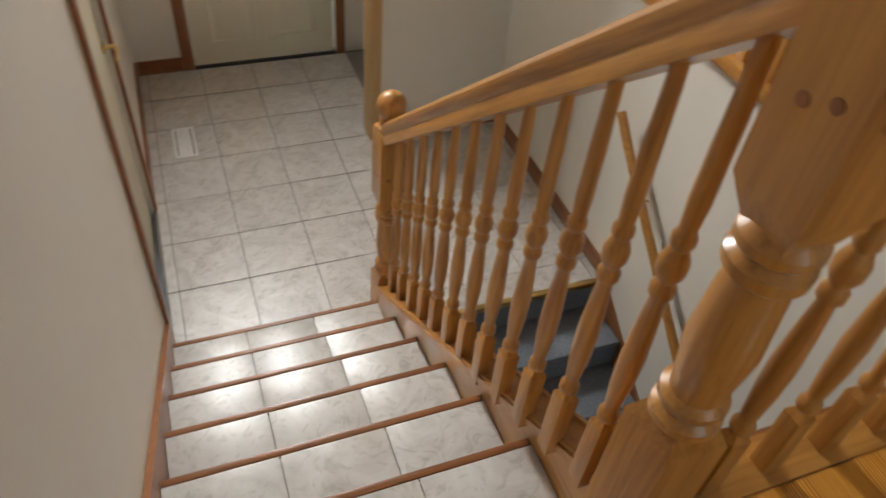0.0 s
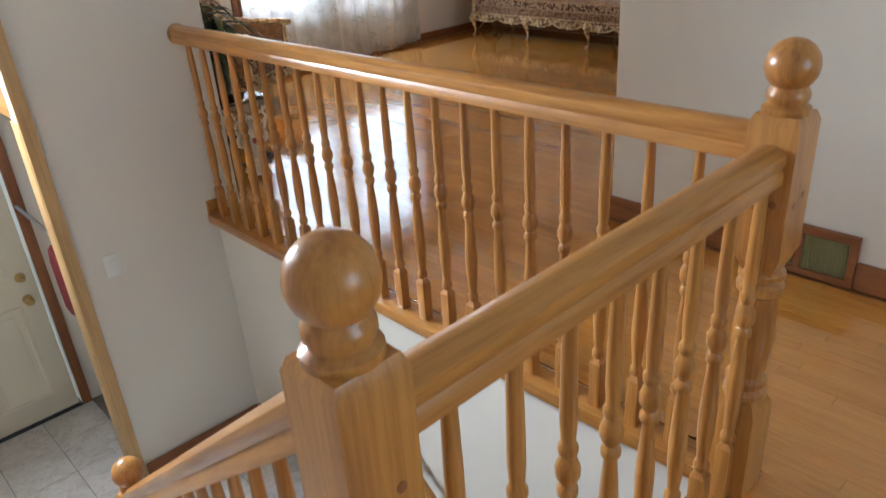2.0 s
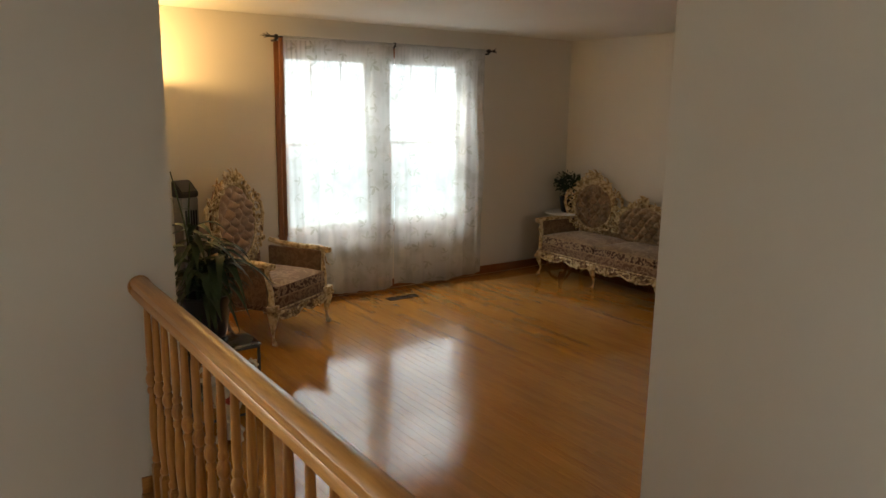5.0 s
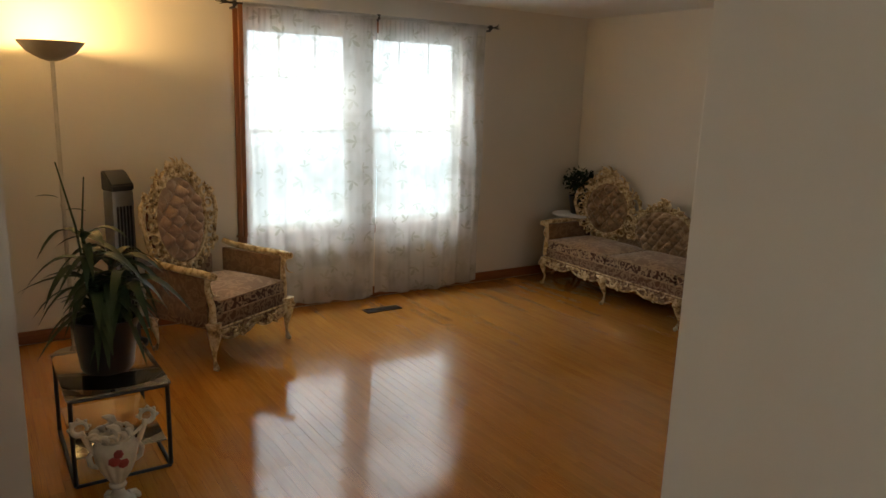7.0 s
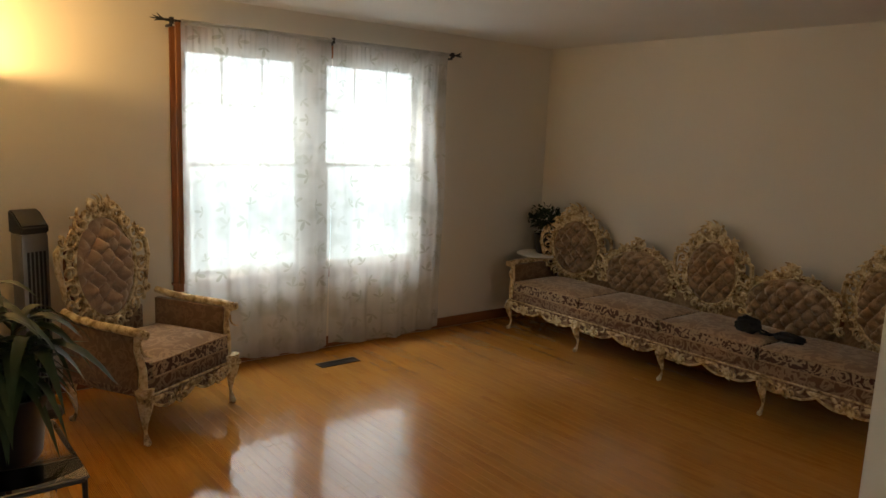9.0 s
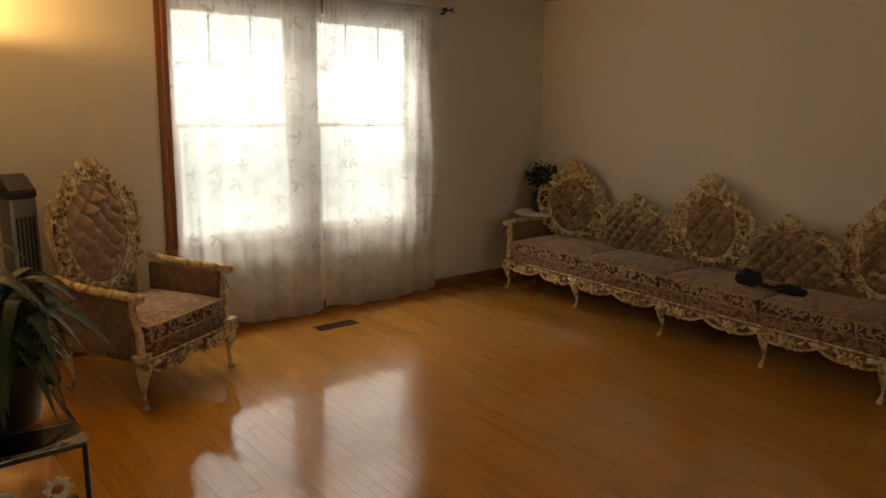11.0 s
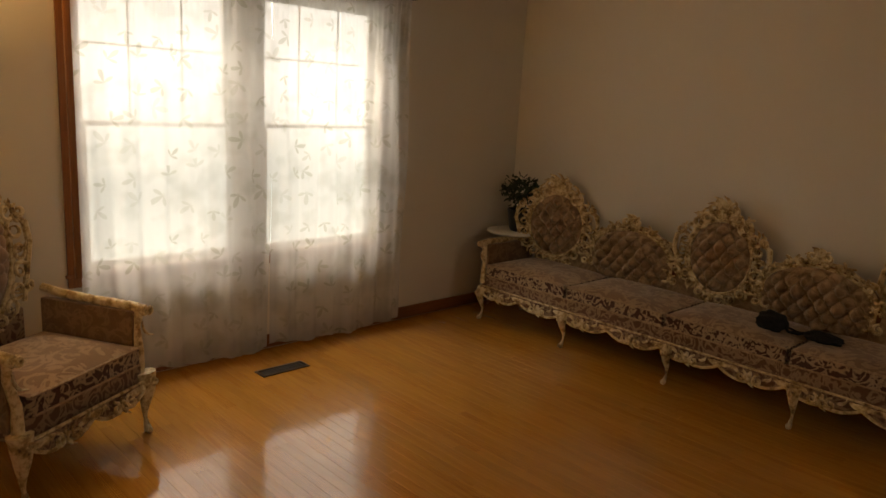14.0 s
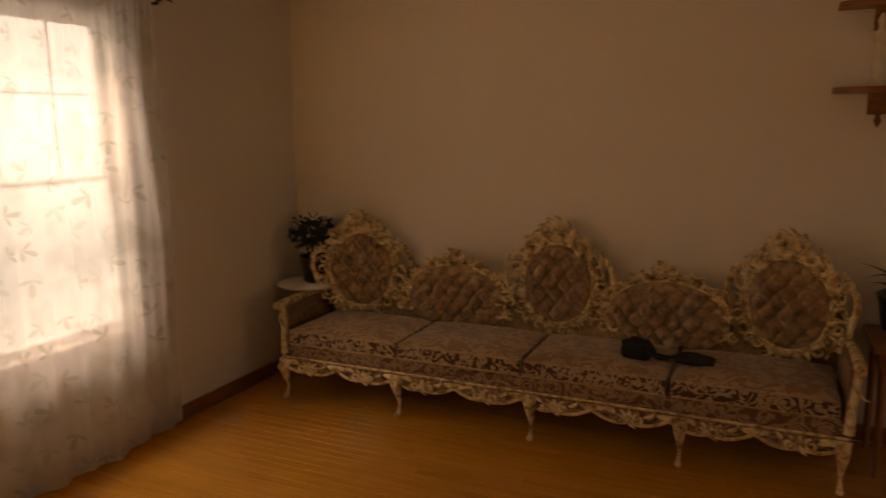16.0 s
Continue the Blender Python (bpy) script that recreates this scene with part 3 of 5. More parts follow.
# ---- railing ----
BALUSTER = [(0.010, 0.18), (0.0165, 0.19), (0.0165, 0.205), (0.011, 0.215), (0.0125, 0.235), (0.0165, 0.30), (0.0175, 0.36), (0.0145, 0.44), (0.011, 0.50),
            (0.0165, 0.51), (0.0165, 0.525), (0.0115, 0.535), (0.019, 0.555), (0.0195, 0.575), (0.012, 0.60), (0.0155, 0.61), (0.0155, 0.622), (0.011, 0.632), (0.0135, 0.68), (0.0125, 0.78), (0.0095, 0.94)]


def baluster_mesh(base):
    bm = bmesh.new()
    lathe(bm, [(1.2 * r, h) for r, h in BALUSTER], 14)
    box(bm, -0.0195, -0.0195, -base, 0.0195, 0.0195, 0.165, 0.002)
    lathe(bm, [(0.0265, 0.165), (0.0125, 0.182)], 4, pose(0, 0, 0, 0, 0, 45))
    return mesh_of("baluster", bm, oak_z)


level_baluster = baluster_mesh(0.0)
stair_baluster = baluster_mesh(0.03)


HALF = 0.0545


def newel(name, x, y, z, label, drop=0.0):
    n = thing(name, pose(x, y, z), label, "newel post", "newel posts of the railing")
    bm = bmesh.new()
    half = HALF * math.sqrt(2)
    quarter = pose(0, 0, 0, 0, 0, 45)
    lathe(bm, [(half * 0.62, 0.665), (half, 0.722), (half, 1.022), (half * 0.86, 1.042)], 4, quarter)
    part("block", bm, oak_z, n, "square oak block with plugged bolt holes")
    bm = bmesh.new()
    lathe(bm, [(half, -drop), (half, 0.27), (half * 0.66, 0.31)], 4, quarter)
    part("base", bm, oak_z, n)
    bm = bmesh.new()
    shaft = [(0.030, 0.29), (0.043, 0.31), (0.043, 0.325), (0.034, 0.335), (0.041, 0.35), (0.041, 0.362), (0.032, 0.372), (0.036, 0.42), (0.041, 0.47), (0.037, 0.55),
             (0.034, 0.60), (0.043, 0.612), (0.044, 0.63), (0.035, 0.64), (0.043, 0.652), (0.043, 0.665), (0.033, 0.68)]
    lathe(bm, [(1.22 * r, h) for r, h in shaft], 24)
    part("turned_shaft", bm, oak_z, n)
    bm = bmesh.new()
    ball = [(0.043, 1.033), (0.050, 1.042), (0.050, 1.054), (0.039, 1.062), (0.044, 1.074), (0.044, 1.086), (0.038, 1.094)]
    ball += [(0.055 * math.cos(a), 1.140 + 0.056 * math.sin(a)) for a in np.linspace(-0.84, 1.54, 18)]
    lathe(bm, ball, 28)
    part("ball_finial", bm, oak_z, n, "polished round oak ball")
    for a, b, dz in ((-0.022, -1, 0.845), (0.020, -1, 0.86), (0.014, 0, 0.835), (-0.022, 0, 0.85)):
        bm = bmesh.new()
        m = pose(a, -HALF, dz, 90) if b else pose(-HALF, a, dz, 0, -90)
        lathe(bm, [(0.0085, -0.002), (0.0085, 0.0012)], 12, m)
        part("wood_plug", bm, trim_z, n, "darker round wood plug")
    return n


RAIL = [(-0.030, -0.032), (0.030, -0.032), (0.031, -0.012), (0.026, -0.004), (0.032, 0.008), (0.030, 0.022), (0.018, 0.032), (0.0, 0.035), (-0.018, 0.032), (-0.030, 0.022), (-0.032, 0.008), (-0.026, -0.004), (-0.031, -0.012)]


RAIL = [(1.18 * u, 1.25 * v) for u, v in RAIL]


def handrail(parent, length, m, label=""):
    bm = bmesh.new()
    extrude_profile(bm, RAIL, 0, length, "y")
    return part("handrail", bm, oak_y, parent, label, m)


N1X, NY = -1.205, -0.865
newel("newel_post", N1X, NY, 0.0, "honey oak newel post with ball top at the stair head", 0.24)
newel("newel_post", -0.035, NY, 0.0, "honey oak newel post with ball top at the railing corner", 0.0)
newel("newel_post", -1.115, 0.79, LAND + 0.0, "honey oak newel post with ball top on the landing")

rail_a = thing("railing", pose(0, 0, 0), "honey oak railing with turned balusters along the living room edge", "railing", "stair railings")
handrail(rail_a, 2.12 - NY - 0.0425, pose(0, NY + 0.0425, 0.956))
bm = bmesh.new()
lathe(bm, [(0.05, 0.0), (0.052, 0.01), (0.044, 0.018)], 24, pose(0, 2.12, 0.956, -90))
part("wall_rosette", bm, oak_z, rail_a, "round oak wall rosette")
for k in range(21):
    o = new("baluster", level_baluster)
    o.parent, o.matrix_basis = rail_a, pose(0, NY + 0.198 + k * 0.1343, 0.0)
rail_b = thing("railing", pose(0, 0, 0), "honey oak railing with turned balusters across the hall edge", "railing", "stair railings")
handrail(rail_b, -N1X - 0.135, pose(-0.085, NY, 0.940, 0, 0, 90))
for k in range(8):
    o = new("baluster", level_baluster)
    o.parent, o.matrix_basis = rail_b, pose(-0.095 - k * 0.1365, NY, 0.0)
rail_c = thing("railing", pose(0, 0, 0), "honey oak sloping railing with turned balusters beside the stairs", "railing", "stair railings")
ya, yb, za, zb = NY + 0.05, 0.745, 0.945, -0.345
slope = math.degrees(math.atan2(zb - za, yb - ya))
handrail(rail_c, math.hypot(yb - ya, zb - za), pose(-1.20, ya, za, slope, 0, -2.7))
for k in range(12):
    y = NY + 0.135 + k * 0.1235
    o = new("baluster", stair_baluster)
    zr = za + (zb - za) * (y - ya) / (yb - ya)
    z0 = 0.10 - (y - TOP_Y) * RISE / RUN
    o.parent = rail_c
    o.matrix_basis = Matrix.LocRotScale((-1.195 + k * 0.0055, y, z0), None, (1, 1, (zr - 0.02 - z0) / 0.935))

bm = bmesh.new()
box(bm, -0.055, NY - 0.02, -0.05, 0.05, 2.119, 0.0005, 0.006)
structure("trim_floor_edge", bm, oak_y, "oak nosing along the open living room floor edge", "trim", True)
bm = bmesh.new()
box(bm, -0.05, 2.10, 0.001, 0.06, 2.1195, 0.075, 0.004)
structure("trim_edge_block", bm, oak_x, "small oak block where the floor edge meets the wall", "trim", True)
bm = bmesh.new()
box(bm, N1X + 0.02, NY - 0.045, -0.05, -0.056, NY + 0.055, 0.0005, 0.006)
structure("trim_hall_edge", bm, oak_x, "oak nosing under the hall balusters", "trim", True)
bm = bmesh.new()
box(bm, -1.2, NY - 0.0, -0.22, -0.0, NY + 0.045, -0.05)
structure("wall_hall_edge", bm, wall_paint, "painted edge below the hall floor", "wall")

rail_d = thing("wall_handrail", pose(0, 0, 0), "round oak handrail on the basement stair wall", "handrail")
bm = bmesh.new()
tube(bm, [(-0.07, 0.86, -0.50), (-0.07, 0.76, -0.60), (-0.07, -0.6, -1.74)], 0.021, 10)
part("bar", bm, oak_y, rail_d)
for y in (0.6, -0.3):
    bm = bmesh.new()
    z = -0.60 - (0.76 - y) * 0.838
    tube(bm, [(-0.001, y, z - 0.06), (-0.05, y, z - 0.06), (-0.07, y, z - 0.015)], 0.006, 8)
    part("bracket", bm, brass, rail_d)

# ---- doors ----


def panelled(bm, w, h, panels, t=0.02):
    """A slab in x and z, face towards -y, with raised panels."""
    box(bm, 0, 0, 0, w, 0.04, h, 0.002)
    for x0, z0, x1, z1 in panels:
        for a in ((x0, z0, x1, z0 + 0.022), (x0, z1 - 0.022, x1, z1), (x0, z0 + 0.022, x0 + 0.022, z1 - 0.022), (x1 - 0.022, z0 + 0.022, x1, z1 - 0.022)):
            box(bm, a[0], -0.010, a[1], a[2], 0.001, a[3], 0.004)
        box(bm, x0 + 0.05, -0.007, z0 + 0.05, x1 - 0.05, 0.001, z1 - 0.05, 0.005)


def knob(parent, x, z, round_r, label):
    bm = bmesh.new()
    lathe(bm, [(0.030, 0.0), (0.030, 0.008), (0.012, 0.012), (0.012, 0.030), (round_r, 0.038), (round_r * 1.1, 0.052), (round_r * 0.7, 0.062)], 20, pose(x, -0.0005, z, 90))
    part("door_knob", bm, brass, parent, label)


front = tagged(put(new("door_1"), pose(-1.685, 3.13, LAND + 0.012)), "cream panelled front door with brass knob and deadbolt", "door", kind="structure")
bm = bmesh.new()
panelled(bm, 0.91, 2.03, [(0.12, 0.14, 0.42, 0.80), (0.49, 0.14, 0.79, 0.80), (0.12, 0.95, 0.42, 1.60), (0.49, 0.95, 0.79, 1.60), (0.12, 1.68, 0.42, 1.92), (0.49, 1.68, 0.79, 1.92)])
part("slab", bm, door_paint, front)
knob(front, 0.835, 0.83, 0.024, "brass door knob")
knob(front, 0.835, 0.98, 0.016, "brass deadbolt")
casing = [(-1.762, -1.69), (-0.76, -0.70)]
bm = bmesh.new()
for x0, x1 in casing:
    box(bm, x0, 3.102, LAND + 0.001, x1, 3.119, 0.72, 0.003)
box(bm, -1.762, 3.100, 0.72, -0.70, 3.119, 0.79, 0.003)
part("casing", bm, trim_z, front, "brown stained wooden casing", pose(1.685, -3.13, -LAND - 0.012))
bm = bmesh.new()
box(bm, -1.69, 3.105, LAND - 0.001, -0.76, 3.19, LAND + 0.010, 0.003)
part("threshold", bm, iron, front, "dark metal threshold", pose(1.685, -3.13, -LAND - 0.012))

side = tagged(put(new("door_2"), pose(LEFT - 0.02, 0.955, LAND + 0.008, 0, 0, 90)), "closed cream flush door with a brass lever beside the stairs", "door", kind="structure")
bm = bmesh.new()
box(bm, 0, 0, 0, 0.82, 0.04, 2.04, 0.002)
part("slab", bm, door_paint, side)
bm = bmesh.new()
lathe(bm, [(0.026, 0.0), (0.026, 0.008), (0.010, 0.012), (0.010, 0.05)], 16, pose(0.76, -0.0005, 0.96, 90))
tube(bm, [(0.76, -0.05, 0.96), (0.71, -0.055, 0.962), (0.645, -0.05, 0.958)], [0.010, 0.009, 0.007], 8)
part("lever_handle", bm, brass, side, "brass lever handle")
bm = bmesh.new()
back = put(side, side.matrix_basis).matrix_basis.inverted()
for y0, y1 in ((0.885, 0.95), (1.78, 1.845)):
    box(bm, LEFT + 0.001, y0, LAND + 0.001, LEFT + 0.018, y1, 0.73, 0.003)
box(bm, LEFT + 0.001, 0.95, 0.66, LEFT + 0.018, 1.78, 0.73, 0.003)
part("casing", bm, trim_z, side, "brown stained wooden casing", back)
for dz in (0.25, 1.05, 1.8):
    bm = bmesh.new()
    lathe(bm, [(0.007, 0), (0.007, 0.09)], 10, pose(0.004, -0.006, dz))
    part("hinge", bm, iron, side)

garment = thing("red_jacket", pose(-0.735, 2.55, -0.47), "dark red jacket hanging in the coat closet", "jacket")
bm = bmesh.new()
pts = [(0.0, 0.0), (0.10, 0.01), (0.19, 0.0), (0.185, 0.14), (0.20, 0.30), (0.15, 0.40), (0.10, 0.42), (0.05, 0.40), (-0.01, 0.30), (0.012, 0.14)]
extrude_profile(bm, [(a - 0.1, b) for a, b in pts], -0.03, 0.05, "x")
bmesh.ops.bevel(bm, geom=bm.edges[:], offset=0.012, segments=2, affect="EDGES")
part("body", bm, red_cloth, garment)
bm = bmesh.new()
tube(bm, [(0.01, -0.10, 0.37), (0.01, 0.0, 0.44), (0.01, 0.10, 0.37)], 0.005, 6)
tube(bm, [(0.01, 0, 0.44), (0.01, 0.0, 0.49), (0.01, 0.02, 0.505), (0.01, 0.03, 0.49)], 0.003, 6)
part("hanger", bm, chrome, garment)
bm = bmesh.new()
tube(bm, [(-0.745, 2.242, 0.025), (-0.745, 3.115, 0.025)], 0.012, 10)
tagged(new("closet_rod", mesh_of("closet_rod", bm, chrome)), "metal hanging rod across the coat closet", "rod")

plate = thing("light_switch", pose(-0.60, 2.119, -0.09), "white plastic light switch plate on the wall", "light switch")
bm = bmesh.new()
box(bm, -0.038, -0.006, -0.06, 0.038, 0.0, 0.06, 0.003)
part("plate", bm, white_paint, plate)
bm = bmesh.new()
box(bm, -0.016, -0.012, -0.03, 0.016, -0.005, 0.03, 0.002)
part("rocker", bm, white_paint, plate)
chime = thing("door_chime", pose(-0.27, 2.119, 2.20), "dark brown door chime box high on the wall", "door chime")
bm = bmesh.new()
box(bm, -0.10, -0.05, -0.06, 0.10, 0.0, 0.07, 0.008)
part("cover", bm, trim_x, chime)
bm = bmesh.new()
for k in range(5):
    box(bm, -0.08, -0.054, -0.04 + k * 0.02, 0.08, -0.049, -0.032 + k * 0.02, 0.001)
part("louvre", bm, iron, chime)

# ---- window and curtain ----
win = tagged(put(new("window_1"), pose(0, FRONT, 0)), "wide double window with white sashes and brown casing behind sheer curtains", "window", kind="structure")
bm = bmesh.new()
for a in ((WX0 - 0.09, WZ0 - 0.07, WX0, WZ1 + 0.09), (WX1, WZ0 - 0.07, WX1 + 0.09, WZ1 + 0.09), (WX0, WZ1, WX1, WZ1 + 0.09), (WX0, WZ0 - 0.07, WX1, WZ0)):
    box(bm, a[0], -0.018, a[1], a[2], -0.001, a[3], 0.003)
part("casing", bm, trim_z, win, "brown stained casing")
bm = bmesh.new()
box(bm, WX0 - 0.10, -0.022, WZ0 - 0.018, WX1 + 0.10, 0.0, WZ0 - 0.001, 0.004)
part("window_sill", bm, trim_x, win)
bm = bmesh.new()
box(bm, WXA, 0.02, WZ0 + 0.001, WXB, 0.13, WZ1 - 0.001, 0.003)
part("mullion", bm, white_paint, win)
for x0, x1 in ((WX0, WXA), (WXB, WX1)):
    zm = (WZ0 + WZ1) / 2
    for z0, z1, y in ((WZ0, zm + 0.012, 0.045), (zm - 0.012, WZ1, 0.085)):
        bm = bmesh.new()
        t = 0.045
        low, high = (t, 0.026) if z0 == WZ0 else (0.026, t)
        for a in ((x0 + 0.001, z0 + 0.001, x0 + t, z1 - 0.001), (x1 - t, z0 + 0.001, x1 - 0.001, z1 - 0.001), (x0 + t, z0 + 0.001, x1 - t, z0 + low), (x0 + t, z1 - high, x1 - t, z1 - 0.001)):
            box(bm, a[0], y, a[1], a[2], y + 0.036, a[3], 0.003)
        sash = part("window_frame", bm, white_paint, win, "white sash frame")
        bm = bmesh.new()
        box(bm, x0 + t - 0.004, y + 0.016, z0 + low - 0.004, x1 - t + 0.004, y + 0.020, z1 - high + 0.004)
        pane = part("pane", bm, glass, sash, "clear glass")
        pane.visible_shadow = False
        if z1 == WZ1:
            bm = bmesh.new()
            for q in (1, 2):
                xq = x0 + (x1 - x0) * q / 3
                box(bm, xq - 0.005, y + 0.008, z0 + low, xq + 0.005, y + 0.014, z1 - high)
            box(bm, x0 + t, y + 0.006, z0 + 0.52 * (z1 - z0), x1 - t, y + 0.0079, z0 + 0.52 * (z1 - z0) + 0.010)
            part("muntin", bm, white_paint, sash)


def curtain(name, x0, x1, seed, label, free_left):
    bm = bmesh.new()
    nu, nv = 110, 40
    grid = []
    for j in range(nv + 1):
        v = j / nv
        row = []
        for i in range(nu + 1):
            u = i / nu
            z = 2.255 - v * (2.255 - 0.038 - 0.016 * math.sin(5 * u + seed) - 0.007 * math.sin(19 * u + 3 * seed))
            x = x0 + (x1 - x0) * u
            edge = (1 - u) if free_left else u
            x += (0.10 if not free_left else -0.02) * (v ** 3) * (1 - v) * edge ** 4
            fold = 0.013 * math.sin(2 * math.pi * (u * 6.3 + 0.3 * math.sin(3 * v + seed)) + seed) + 0.004 * math.sin(2 * math.pi * (u * 14.7 - 0.4 * v) + 2 * seed)
            fold *= 0.35 + 0.75 * v ** 0.6
            pucker = 0.006 * math.sin(2 * math.pi * u * 26 + seed) * max(0, 1 - v * 5)
            row.append(bm.verts.new((x, 4.645 + fold + pucker + 0.03 * noise.noise((u * 3 + seed, v * 3, 0)), z)))
        grid.append(row)
    for j in range(nv):
        for i in range(nu):
            bm.faces.new((grid[j][i], grid[j][i + 1], grid[j + 1][i + 1], grid[j + 1][i]))
    c = thing(name, pose(0, 0, 0), label, "curtain", "window curtains")
    part("panel", bm, voile, c)
    bm = bmesh.new()
    tube(bm, [(x0 + (x1 - x0) * k / 40, 4.645 + 0.003 * math.sin(k), 2.262) for k in range(41)], 0.016, 6)
    part("rod_pocket", bm, voile, c)
    return c


curtain("sheer_curtain", 1.755, 2.815, 0.4, "white sheer voile curtain with small leaf sprigs, hanging to the floor", True)
curtain("sheer_curtain", 2.825, 3.86, 2.1, "white sheer voile curtain with small leaf sprigs, hanging to the floor", False)
rod = thing("curtain_rod", pose(0, 4.645, 2.264), "thin dark metal curtain rod with twig-shaped ends", "curtain rod")
bm = bmesh.new()
tube(bm, [(1.66, 0, 0), (2.8, 0, -0.004), (3.93, 0, 0)], 0.008, 8)
part("bar", bm, iron, rod)
for x, s in ((1.66, -1), (3.93, 1)):
    bm = bmesh.new()
    for dz, dy, ln in ((0.02, 0.01, 0.07), (-0.015, -0.01, 0.065), (0.005, 0.02, 0.085), (0.03, -0.015, 0.05)):
        tube(bm, [(x, 0, 0), (x + s * ln * 0.5, dy * 0.4, dz * 0.3), (x + s * ln, dy, dz)], [0.006, 0.005, 0.002], 6)
    part("twig_finial", bm, iron, rod)
for x in (1.70, 2.82, 3.90):
    bm = bmesh.new()
    box(bm, x - 0.008, 0.005, -0.035, x + 0.008, 0.094, -0.02, 0.002)
    box(bm, x - 0.012, -0.012, -0.022, x + 0.012, 0.012, 0.018, 0.003)
    part("bracket", bm, iron, rod)
bm = bmesh.new()
box(bm, 1.722, 4.635, 0.62, 1.752, 4.66, 2.258, 0.003)
tagged(new("curtain_edge_batten", mesh_of("curtain_edge_batten", bm, trim_z)), "narrow brown wooden batten beside the sheer curtain", "batten")

# ---- carved furniture ----


def scroll(bm, at, size, turn, flip=1, thick=0.011, turns=1.35):
    """A C-scroll in the x-z plane, tapering into its curl, bulging towards -y."""
    pts, rad = [], []
    n = 13
    for k in range(n):
        u = k / (n - 1)
        a = turn + flip * (u * turns * 2 * math.pi)
        r = size * (1.0 - 0.80 * u)
        pts.append((at[0] + r * math.cos(a), at[1] - 0.022 * math.sin(math.pi * u), at[2] + r * math.sin(a)))
        rad.append(thick * (0.45 + 0.75 * math.sin(math.pi * min(1, 0.15 + u))) if u < 0.99 else thick * 0.9)
    tube(bm, pts, rad, 6)


def leaf_lobe(bm, at, length, turn, wide=0.016):
    """A carved acanthus leaf: a flattened tapering lobe that curls forward."""
    pts, rad = [], []
    for k in range(6):
        u = k / 5
        a = turn + 0.7 * u * u
        pts.append((at[0] + length * u * math.cos(a), at[1] - 0.02 * u * u, at[2] + length * u * math.sin(a)))
        rad.append(wide * math.sin(math.pi * (0.15 + 0.8 * u)))
    tube(bm, pts, rad, 6, 0.55)


def knob_ball(bm, at, r):
    bmesh.ops.create_uvsphere(bm, u_segments=8, v_segments=6, radius=r, matrix=Matrix.Translation(at))


def oval(cx, cz, a, b, n=40, start=0.0, end=2 * math.pi):
    return [(cx + a * math.cos(start + (end - start) * k / n), cz + b * math.sin(start + (end - start) * k / n)) for k in range(n + 1)]


def tufted(bm, cx, cz, a, b, y, pitch, bulge=0.065, low=-1.0):
    """A buttoned cushion filling an oval (below low it is cut straight), facing -y."""
    n = 60
    grid = {}
    for i in range(n + 1):
        for j in range(n + 1):
            u, v = 2 * i / n - 1, 2 * j / n - 1
            x, z = u * math.sqrt(max(0, 1 - v * v / 2)), v * math.sqrt(max(0, 1 - u * u / 2))
            r = min(1.0, math.hypot(x, z))
            zz = max(z, low)
            px, pz = x * a, zz * b
            wob = noise.noise_vector((px * 9 + cx, pz * 9, 0)) * 0.16
            p, q = (px / pitch + pz / (pitch * 1.25)) + wob.x, (px / pitch - pz / (pitch * 1.25)) + wob.y
            fp, fq = abs(math.sin(math.pi * p)), abs(math.sin(math.pi * q))
            pillow = (fp * fq) ** 0.78
            edge = (1 - r ** 6)
            puff = 0.8 + 0.4 * math.sin(12.9 * math.floor(p) + 78.2 * math.floor(q))
            d = bulge * (1 - r ** 4) * 0.30 + bulge * 1.10 * pillow * edge * puff
            grid[i, j] = bm.verts.new((cx + px, y - d, cz + pz))
    for i in range(n):
        for j in range(n):
            bm.faces.new((grid[i, j], grid[i + 1, j], grid[i + 1, j + 1], grid[i, j + 1]))


def buttons(bm, cx, cz, a, b, y, pitch, low=-1.0):
    for i in range(-12, 13):
        for j in range(-12, 13):
            px, pz = (i + j) * pitch / 2, (i - j) * pitch * 1.25 / 2
            r = math.hypot(px / a, pz / b)
            if r < 0.86 and pz / b > low + 0.1:
                knob_ball(bm, (cx + px, y - 0.022 * (1 - r ** 4) - 0.003, cz + pz), 0.008)


def backing_plate(bm, outline, y):
    pts = outline[:-1] if (Vector(outline[0]) - Vector(outline[-1])).length < 0.001 else outline
    extrude_profile(bm, pts, y, y + 0.014, "y")


